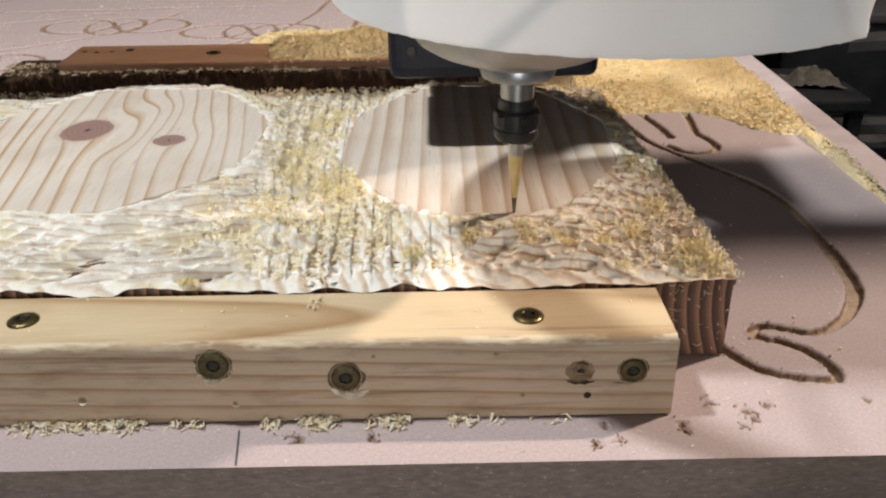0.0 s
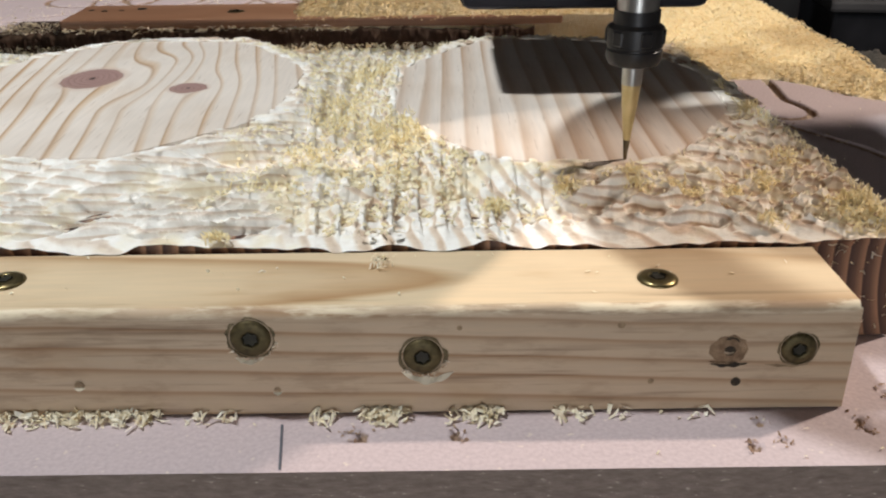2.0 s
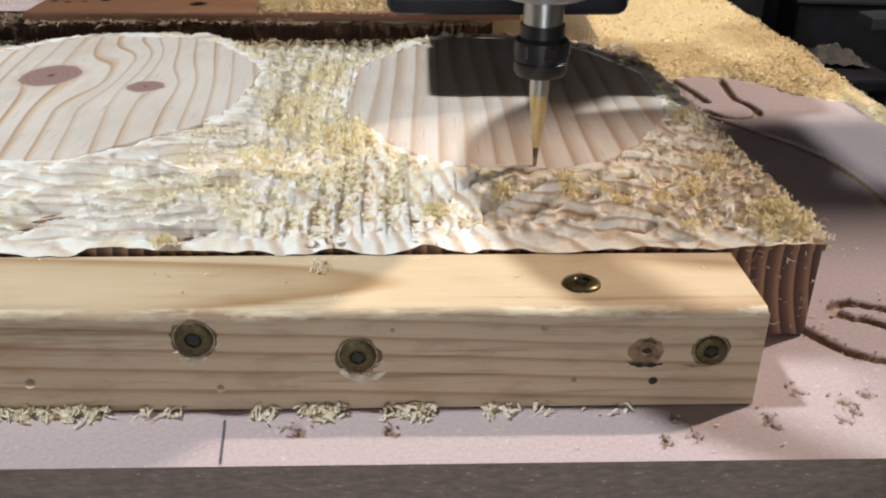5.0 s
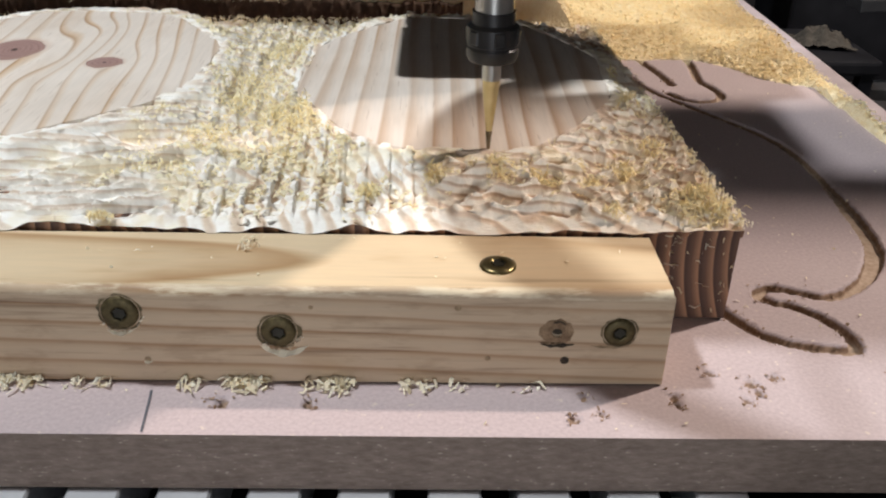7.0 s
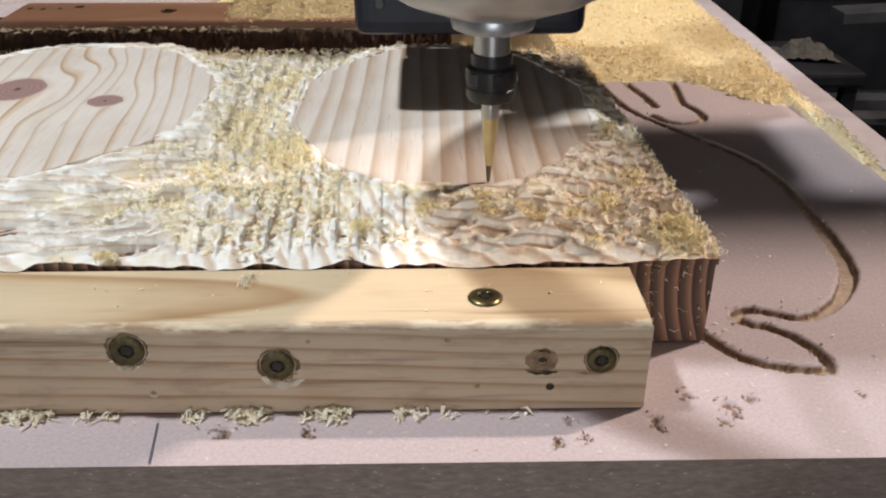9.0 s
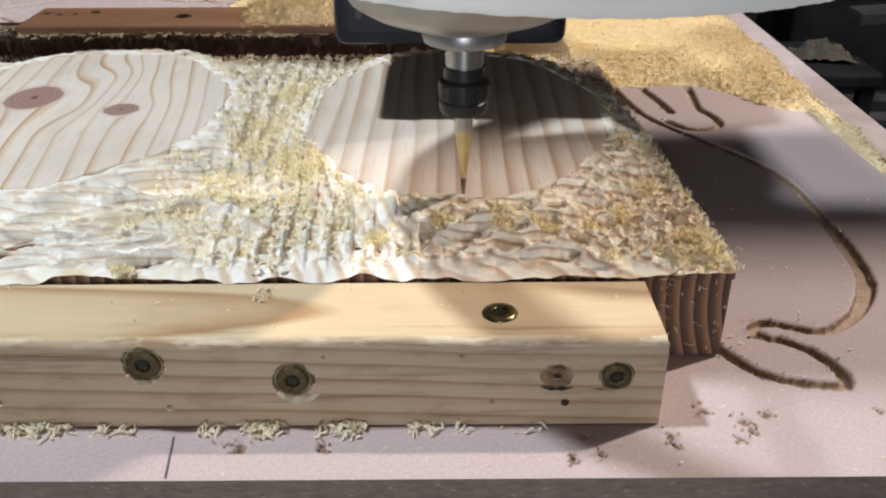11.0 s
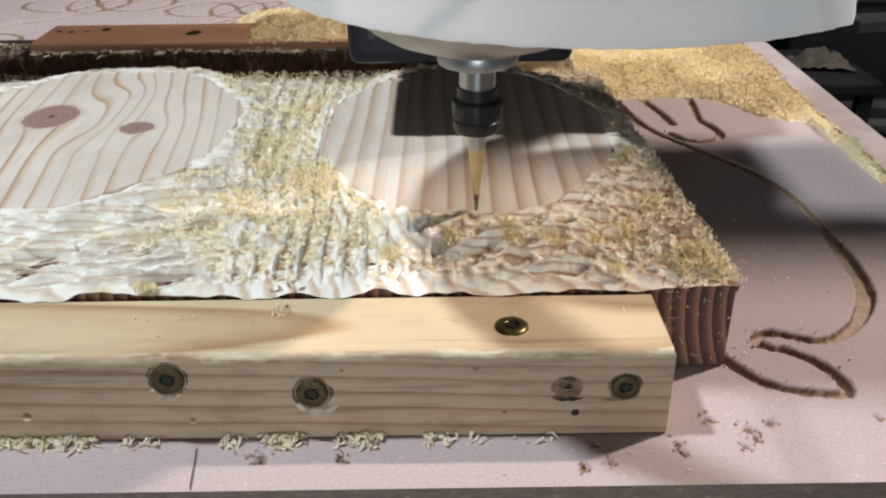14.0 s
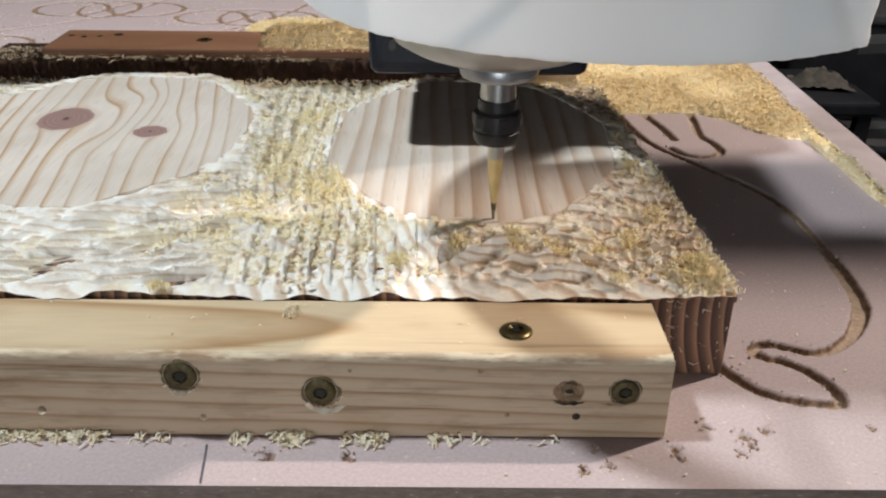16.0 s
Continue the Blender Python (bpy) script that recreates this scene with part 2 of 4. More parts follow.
CHIP_YELLOW = chips("yellow_shavings", (0.92, 0.79, 0.50), (0.87, 0.71, 0.41), (0.94, 0.86, 0.63), (0.81, 0.63, 0.33))
CHIP_PALE = chips("pale_shavings", (0.93, 0.86, 0.66), (0.91, 0.80, 0.52), (0.95, 0.92, 0.80), (0.88, 0.74, 0.45))
CHIP_FOOT = chips("dusty_shavings", (0.90, 0.84, 0.68), (0.84, 0.74, 0.53), (0.93, 0.89, 0.77), (0.75, 0.61, 0.41))
FIBRE = chips("cream_fibres", (0.90, 0.84, 0.72), (0.84, 0.72, 0.55), (0.92, 0.88, 0.80), (0.72, 0.55, 0.38))
CHIP_BED = plain("chip_bed", (0.83, 0.68, 0.41), (0.91, 0.80, 0.56), 420, 0.9, bump=0.002)
BRASS = plain("yellowed_zinc", (0.15, 0.115, 0.052), (0.26, 0.20, 0.095), 300, 0.30, 0.9)
# dull copy of the screw metal, darkened for the rail's shaded face
DULL_SHADED_BRASS = plain("dull_shaded_brass", (0.05, 0.036, 0.016), (0.13, 0.10, 0.045), 700, 0.55, 0.7)
# shade inside drive recesses and small holes, put into a near-black colour
DARK_RECESS = plain("shaded_recess", (0.02, 0.018, 0.014), (0.05, 0.045, 0.03), 300, 0.5, 0.5)
STEEL = plain("turned_steel", (0.42, 0.41, 0.39), (0.55, 0.54, 0.52), 120, 0.28, 0.95)
CARBIDE = plain("coated_bit", (0.50, 0.40, 0.20), (0.64, 0.53, 0.30), 200, 0.38, 0.75)
CARBIDE_TIP = plain("burnt_bit_tip", (0.16, 0.11, 0.06), (0.26, 0.19, 0.11), 300, 0.4, 0.7)
BLACK_STEEL = plain("blackened_steel", (0.018, 0.017, 0.018), (0.035, 0.034, 0.035), 160, 0.38, 0.5)
BLACK_PAINT = plain("black_anodised", (0.006, 0.0075, 0.014), (0.013, 0.015, 0.025), 90, 0.38, 0.0, Specular_IOR_Level=0.22)
NOSE = plain("dusty_grey_metal", (0.25, 0.252, 0.255), (0.37, 0.372, 0.375), 60, 0.34, 0.7)
WHITE_PLASTIC = plain("white_card", (0.90, 0.93, 0.965), (0.95, 0.97, 0.995), 30, 0.6, bump=0.0002, Subsurface_Weight=0.9, Subsurface_Radius=(1.0, 1.0, 1.0), Subsurface_Scale=0.004)
ALUMINIUM = plain("milled_aluminium", (0.62, 0.63, 0.66), (0.74, 0.75, 0.78), 70, 0.35, 0.6)
DARK_FLOOR = plain("dark_floor", (0.018, 0.016, 0.016), (0.035, 0.032, 0.03), 9, 0.8)
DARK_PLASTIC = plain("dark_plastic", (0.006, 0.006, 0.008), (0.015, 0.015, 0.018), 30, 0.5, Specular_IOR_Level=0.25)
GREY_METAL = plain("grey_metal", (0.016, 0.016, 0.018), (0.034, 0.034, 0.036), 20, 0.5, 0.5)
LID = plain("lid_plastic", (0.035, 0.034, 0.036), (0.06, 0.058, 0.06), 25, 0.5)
# cream cloth; the corner's dimness is put into its near-black colour
RAG = plain("cream_rag_dimmed", (0.040, 0.034, 0.027), (0.075, 0.065, 0.052), 60, 0.9, bump=0.003)
WALL = plain("workshop_wall", (0.20, 0.19, 0.18), (0.27, 0.26, 0.25), 5, 0.9)
GRAPHITE = plain("pencil_graphite", (0.06, 0.06, 0.075), (0.11, 0.11, 0.13), 900, 0.6)


# ---- mesh helpers ----
def raw(name, verts, faces, material, smooth=False):
    me = bpy.data.meshes.new(name)
    me.from_pydata([tuple(map(float, v)) for v in verts], [], [tuple(map(int, f)) for f in faces])
    for mat in (material if isinstance(material, (list, tuple)) else [material]):
        me.materials.append(mat)
    if smooth:
        me.shade_smooth()
    me.update()
    return me


def thing(name, label, category, kind="", group="", at=None):
    ob = new(name)
    if at is not None:
        ob.matrix_world = at
    return tagged(ob, label, category, group, kind)


def attach(name, me, parent, label=""):
    ob = new(name, me)
    ob.parent = parent
    if label:
        ob["label"] = label
    return ob


def part(name, bm, material, parent, label="", smooth=False):
    me = bpy.data.meshes.new(name)
    bm.to_mesh(me)
    bm.free()
    me.materials.append(material)
    if smooth:
        me.shade_smooth()
    return attach(name, me, parent, label)


def box(x0, x1, y0, y1, z0, z1, bevel=0.0, segments=2):
    bm = bmesh.new()
    bmesh.ops.create_cube(bm, size=1, matrix=Matrix.Translation(((x0 + x1) / 2, (y0 + y1) / 2, (z0 + z1) / 2)) @ Matrix.Diagonal((x1 - x0, y1 - y0, z1 - z0, 1)))
    if bevel:
        bmesh.ops.bevel(bm, geom=bm.edges[:], offset=bevel, segments=segments, profile=0.6, affect="EDGES")
    return bm


def lathe(profile, n=40, cap=True):
    """A turned body round z from (radius, height) pairs."""
    bm = bmesh.new()
    rings = []
    for r, z in profile:
        rings.append([bm.verts.new((r * math.cos(2 * math.pi * i / n), r * math.sin(2 * math.pi * i / n), z)) for i in range(n)])
    for a, b in zip(rings, rings[1:]):
        for i in range(n):
            bm.faces.new((a[i], a[(i + 1) % n], b[(i + 1) % n], b[i]))
    if cap:
        bm.faces.new(rings[0][::-1])
        bm.faces.new(rings[-1])
    bmesh.ops.recalc_face_normals(bm, faces=bm.faces)
    return bm


def grid_faces(nx, ny):
    i, j = np.meshgrid(np.arange(nx - 1), np.arange(ny - 1), indexing="ij")
    k = (i * ny + j).ravel()
    return np.stack([k, k + ny, k + ny + 1, k + 1], 1)


def grid_mesh(name, X, Y, Z, material, smooth=False):
    """A sheet from 2D arrays of places."""
    nx, ny = X.shape
    me = bpy.data.meshes.new(name)
    faces = grid_faces(nx, ny)
    me.vertices.add(nx * ny)
    me.vertices.foreach_set("co", np.stack([X, Y, Z], -1).reshape(-1).astype(np.float32))
    me.loops.add(len(faces) * 4)
    me.loops.foreach_set("vertex_index", faces.reshape(-1).astype(np.int32))
    me.polygons.add(len(faces))
    me.polygons.foreach_set("loop_start", np.arange(0, len(faces) * 4, 4, dtype=np.int32))
    me.materials.append(material)
    me.update(calc_edges=True)
    if smooth:
        me.shade_smooth()
    else:
        me.shade_flat()
    return me


def hashed(i, j, seed):
    v = np.sin(i * 127.1 + j * 311.7 + seed * 74.7) * 43758.5453
    return v - np.floor(v)


def value_noise(x, y, seed=0):
    i, j = np.floor(x), np.floor(y)
    u, v = x - i, y - j
    u, v = u * u * (3 - 2 * u), v * v * (3 - 2 * v)
    a, b = hashed(i, j, seed), hashed(i + 1, j, seed)
    c, d = hashed(i, j + 1, seed), hashed(i + 1, j + 1, seed)
    return (a * (1 - u) + b * u) * (1 - v) + (c * (1 - u) + d * u) * v


def smoothstep(v, lo, hi):
    t = np.clip((v - lo) / (hi - lo), 0, 1)
    return t * t * (3 - 2 * t)


def to_path(X, Y, path):
    """Distance from places to a line of points."""
    best = np.full(X.shape, 9.0)
    for (ax, ay), (bx, by) in zip(path, path[1:]):
        dx, dy = bx - ax, by - ay
        t = np.clip(((X - ax) * dx + (Y - ay) * dy) / (dx * dx + dy * dy + 1e-12), 0, 1)
        best = np.minimum(best, np.hypot(X - ax - t * dx, Y - ay - t * dy))
    return best


def rounded(path, times=2):
    """A polyline with its corners cut."""
    for _ in range(times):
        out = [path[0]]
        for (ax, ay), (bx, by) in zip(path, path[1:]):
            out += [(0.75 * ax + 0.25 * bx, 0.75 * ay + 0.25 * by), (0.25 * ax + 0.75 * bx, 0.25 * ay + 0.75 * by)]
        path = out + [path[-1]]
    return path


def flakes(name, P, length, width, material, rng, lift=0.5, curl=0.6):
    """Curled shavings at the places P, as one mesh."""
    n = len(P)
    L, W = rng.uniform(*length, n) / 2, rng.uniform(*width, n) / 2
    yaw, tilt, roll, bend = rng.uniform(0, 6.283, n), rng.normal(0, lift, n), rng.normal(0, 0.6, n), rng.uniform(-curl, curl, n) + 0.15
    verts = np.empty((n, 6, 3))
    for k, s in enumerate((-1, 0, 1)):
        for q, side in enumerate((-1, 1)):
            taper = 0.55 if s else 1.0
            lx, ly, lz = s * L, side * W * taper, -bend * L * abs(s) + bend * L * 0.5 + side * W * taper * roll
            x = lx * np.cos(tilt) - lz * np.sin(tilt)
            z = lx * np.sin(tilt) + lz * np.cos(tilt)
            verts[:, 2 * k + q, 0] = P[:, 0] + x * np.cos(yaw) - ly * np.sin(yaw)
            verts[:, 2 * k + q, 1] = P[:, 1] + x * np.sin(yaw) + ly * np.cos(yaw)
            verts[:, 2 * k + q, 2] = P[:, 2] + z
    base = (np.arange(n) * 6)[:, None, None]
    faces = (base + np.array([[0, 1, 3, 2], [2, 3, 5, 4]])[None]).reshape(-1, 4)
    me = bpy.data.meshes.new(name)
    me.vertices.add(n * 6)
    me.vertices.foreach_set("co", verts.reshape(-1).astype(np.float32))
    me.loops.add(len(faces) * 4)
    me.loops.foreach_set("vertex_index", faces.reshape(-1).astype(np.int32))
    me.polygons.add(len(faces))
    me.polygons.foreach_set("loop_start", np.arange(0, len(faces) * 4, 4, dtype=np.int32))
    me.materials.append(material)
    me.update(calc_edges=True)
    me.shade_smooth()
    return me


# ---- room ----
def room():
    def slab(name, *b):
        ob = part(name, box(*b), WALL, None)
        return tagged(ob, "plain grey workshop " + name.split("_")[0], name.split("_")[0], kind="structure")

    slab("wall_north", -1.9, 1.9, 2.0, 2.1, -0.9, 1.7)
    slab("wall_south", -1.9, 1.9, -1.7, -1.6, -0.9, 1.7)
    slab("wall_east", 1.8, 1.9, -1.6, 2.0, -0.9, 1.7)
    slab("wall_west", -1.9, -1.8, -1.6, 2.0, -0.9, 1.7)
    slab("ceiling", -1.9, 1.9, -1.7, 2.1, 1.7, 1.8)
    f = part("floor", box(-1.9, 1.9, -1.7, 2.1, -1.0, -0.9), DARK_FLOOR, None)
    tagged(f, "dark dusty workshop floor under the machine", "floor", kind="structure")


room()


# ---- machine table ----
BED_X0, BED_X1, BED_Y0, BED_Y1, BED_T = -0.75, 0.139, -0.0205, 0.70, 0.0175
SQUIGGLE = rounded([(0.024, 0.040), (0.028, 0.034), (0.033, 0.0245), (0.042, 0.019), (0.053, 0.0168), (0.0592, 0.0162), (0.0602, 0.024), (0.056, 0.033), (0.049, 0.0395),
                    (0.0425, 0.0415), (0.0395, 0.046), (0.045, 0.0505), (0.053, 0.0475), (0.061, 0.0435), (0.072, 0.049), (0.083, 0.061), (0.0905, 0.076), (0.0925, 0.093),
                    (0.0938, 0.124), (0.0925, 0.157), (0.086, 0.178), (0.073, 0.198), (0.058, 0.220), (0.046, 0.240), (0.041, 0.262), (0.038, 0.285)])
HOOK_A = rounded([(0.052, 0.292), (0.055, 0.278), (0.059, 0.262), (0.061, 0.246)])
HOOK_B = rounded([(0.080, 0.292), (0.079, 0.272), (0.076, 0.252), (0.082, 0.239), (0.0825, 0.227), (0.072, 0.2205), (0.062, 0.223), (0.0565, 0.233)])
PITS = [(0.002, -0.005, 0.0026), (0.003, -0.008, 0.0018), (0.014, 0.006, 0.0022), (0.024, 0.001, 0.003), (0.021, -0.006, 0.0024), (0.025, -0.002, 0.0022), (0.031, 0.004, 0.002), (0.063, 0.005, 0.0014),
        (-0.025, -0.014, 0.0018), (-0.018, -0.012, 0.0016), (-0.021, -0.005, 0.0016), (-0.113, -0.0085, 0.0026), (-0.091, -0.0085, 0.0022), (-0.116, -0.007, 0.0016)]


def bed_depth(X, Y):
    rough = (value_noise(X * 700, Y * 700, 3) - 0.5) * 0.0008
    ball = to_path(X, Y, SQUIGGLE) + rough
    wide = 0.0017 + 0.0012 * smoothstep(Y, 0.045, 0.075) * (1 - smoothstep(Y, 0.10, 0.13))
    Z = -0.0028 * (1 - smoothstep(ball, wide - 0.0004, wide + 0.0006))
    for line in (HOOK_A, HOOK_B):
        Z = np.minimum(Z, -0.0028 * (1 - smoothstep(to_path(X, Y, line) + rough, 0.0016, 0.0026)))
    ragged = (value_noise(X * 1100, Y * 1100, 13) - 0.5) * 0.0022
    for px, py, pr in PITS:
        d = np.hypot(X - px, (Y - py) * 1.1) + ragged
        Z = np.minimum(Z, -0.0014 * (1 - smoothstep(d, pr * 0.35, pr * 0.8)))
        Z = Z + 0.0005 * np.exp(-((d - pr) / 0.0006) ** 2) * (Z > -0.0003)
    return Z


def old_cuts(X, Y):
    """Older carving passes left in the far part of the board."""
    Z = np.zeros_like(X)
    rough = (value_noise(X * 500, Y * 500, 5) - 0.5) * 0.002
    for cx, cy, s in ((-0.345, 0.545, 1.0), (-0.225, 0.520, 0.9), (-0.42, 0.43, 0.9), (-0.10, 0.60, 0.9)):
        t = np.linspace(0, 2 * math.pi, 60)
        loop = list(zip(cx + 0.052 * s * np.cos(t) + 0.010 * np.cos(3 * t), cy + 0.026 * s * np.sin(2 * t)))
        Z = np.minimum(Z, -0.0024 * (1 - smoothstep(to_path(X, Y, loop) + rough, 0.0012, 0.0026)))
        ring = list(zip(cx + 0.024 * s * np.cos(t), cy + 0.030 * s * np.sin(t)))
        Z = np.minimum(Z, -0.0020 * (1 - smoothstep(to_path(X, Y, ring) + rough, 0.0010, 0.0024)))
    lines = [[(-0.50, 0.395), (-0.40, 0.47), (-0.33, 0.52), (-0.30, 0.60)], [(-0.60, 0.52), (-0.45, 0.555), (-0.36, 0.60)], [(-0.30, 0.38), (-0.27, 0.44), (-0.21, 0.50)],
             [(-0.245, 0.37), (-0.235, 0.45), (-0.18, 0.56), (-0.17, 0.65)], [(-0.14, 0.36), (-0.138, 0.66)], [(-0.62, 0.60), (-0.10, 0.625)]]
    for line in lines:
        Z = np.minimum(Z, -0.0022 * (1 - smoothstep(to_path(X, Y, rounded(line)) + rough, 0.0008, 0.0022)))
    return Z


def bed():
    b = thing("bed", "pinkish beige MDF spoil board, scarred with old cuts", "board", kind="structure")
    part("board_body", box(BED_X0, BED_X1, BED_Y0 + 0.0002, BED_Y1, -BED_T, -0.0045), MDF_EDGE, b, "raw brown MDF edge")
    x, y = np.arange(-0.2, BED_X1 + 1e-6, 0.0007), np.arange(BED_Y0, 0.2951, 0.0007)
    x[-1], y[-1] = BED_X1, 0.295
    # the fine sheet right of the workpiece and the strip before the rail
    near = y[y < 0.040]
    X, Y = np.meshgrid(x, near, indexing="ij")
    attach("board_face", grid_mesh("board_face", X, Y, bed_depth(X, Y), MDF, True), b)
    xs, ys = x[x > 0.0], y[y >= near[-1]]
    X, Y = np.meshgrid(xs, ys, indexing="ij")
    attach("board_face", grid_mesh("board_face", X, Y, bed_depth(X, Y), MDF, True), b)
    X, Y = np.meshgrid(np.arange(-0.72, 0.0401, 0.0016), np.arange(0.34, 0.6901, 0.0016), indexing="ij")
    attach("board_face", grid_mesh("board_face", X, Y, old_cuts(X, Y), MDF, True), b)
    quads = [(BED_X0, -0.2, BED_Y0, near[-1]), (BED_X0, xs[0], near[-1], 0.34), (xs[0], BED_X1, ys[-1], 0.34), (X.max(), BED_X1, 0.34, BED_Y1), (BED_X0, -0.72, 0.34, BED_Y1), (-0.72, X.max(), Y.max(), BED_Y1)]
    v, f = [], []
    for x0, x1, y0, y1 in quads:
        f.append(tuple(range(len(v), len(v) + 4)))
        v += [(x0, y0, 0.0), (x1, y0, 0.0), (x1, y1, 0.0), (x0, y1, 0.0)]
    attach("board_face", raw("board_face", v, f, MDF), b)
    skirt = box(BED_X0, BED_X1, BED_Y0, BED_Y0 + 0.0002, -BED_T + 0.0002, -0.0001)
    part("board_edge", skirt, MDF_EDGE, b, "fibrous brown cut edge")
    part("board_edge", box(BED_X1 - 0.0002, BED_X1, BED_Y0 + 0.0003, BED_Y1, -0.0045, -0.0001), MDF_EDGE, b)
    s = thing("side_strip", "dusty pinkish MDF strip on the machine's side, below the spoil board", "board", kind="structure")
    part("strip", box(0.2060, 0.2290, -0.20, 1.05, -0.0600, -0.0480, 0.0008), MDF_STRIP, s)
    p = new("pencil_mark", raw("pencil_mark", [(-0.1323, -0.0040, 0.0002), (-0.1317, -0.0040, 0.0002), (-0.1314, -0.011, 0.0002), (-0.1308, -0.011, 0.0002), (-0.1303, -0.0198, 0.0002), (-0.1297, -0.0198, 0.0002)],
                              [(0, 2, 3, 1), (2, 4, 5, 3)], GRAPHITE))
    tagged(p, "short dark pencil line on the MDF board", "mark", kind="structure")
    # slotted aluminium table under the board
    t = thing("slotted_table", "bare aluminium T-slot table under the board", "table", kind="structure")
    pitch = 0.0225
    for k in range(-28, 9):
        x0 = -0.1735 + k * pitch
        part("slat", box(x0, x0 + 0.0135, -0.16, 0.72, -0.036, -BED_T - 0.0002, 0.0007, 1), ALUMINIUM, t)
    part("slot_floor", box(-0.82, 0.18, -0.155, 0.715, -0.060, -0.036), DARK_PLASTIC, t, "dark slot bottoms")


bed()


# ---- rail in front ----
RAIL_H, RAIL_D = 0.0286, 0.0298


def screw(at, roll=0.0, label="countersink-headed yellow-zinc star screw in the rail's top", r=0.0048):
    s = thing("screw", label, "screw", group="rail screws", at=at)
    metal = DULL_SHADED_BRASS if "dull" in label else BRASS
    part("head", lathe([(r * 0.93, -0.0030), (r, -0.0002), (r * 0.985, 0.0002), (r * 0.80, 0.0006), (r * 0.55, 0.0008), (r * 0.40, 0.0007), (r * 0.36, 0.0002)], 28), metal, s, smooth=True)
    bm = bmesh.new()
    top, low = [], []
    for i in range(12):
        q = 2 * math.pi * i / 12 + roll
        rr = r * (0.46 if i % 2 else 0.33)
        top.append(bm.verts.new((rr * math.cos(q), rr * math.sin(q), 0.00090)))
        low.append(bm.verts.new((rr * math.cos(q) * 0.9, rr * math.sin(q) * 0.9, 0.0004)))
    for i in range(12):
        bm.faces.new((top[i], top[(i + 1) % 12], low[(i + 1) % 12], low[i]))
    bm.faces.new(low)
    part("recess", bm, DARK_RECESS, s, "dark six-lobed drive recess")
    return s


def torn_ring(parent, x, z, r, seed, material, start=0.9, squash=0.92):
    """The crushed, torn wood round a driven screw on the rail's face."""
    bm = bmesh.new()
    rnd = random.Random(seed)
    inner, outer = [], []
    for i in range(26):
        q = 2 * math.pi * i / 26
        ro = r * rnd.uniform(0.94, 1.12)
        inner.append(bm.verts.new((x + r * start * math.cos(q), -0.00035 if start > 0.8 else -0.0006, z + r * start * math.sin(q))))
        outer.append(bm.verts.new((x + ro * math.cos(q), -0.00012, z + ro * math.sin(q) * squash)))
    for i in range(26):
        bm.faces.new((inner[i], inner[(i + 1) % 26], outer[(i + 1) % 26], outer[i]))
    part("torn_rim", bm, material, parent, "crushed dark wood round a screw")


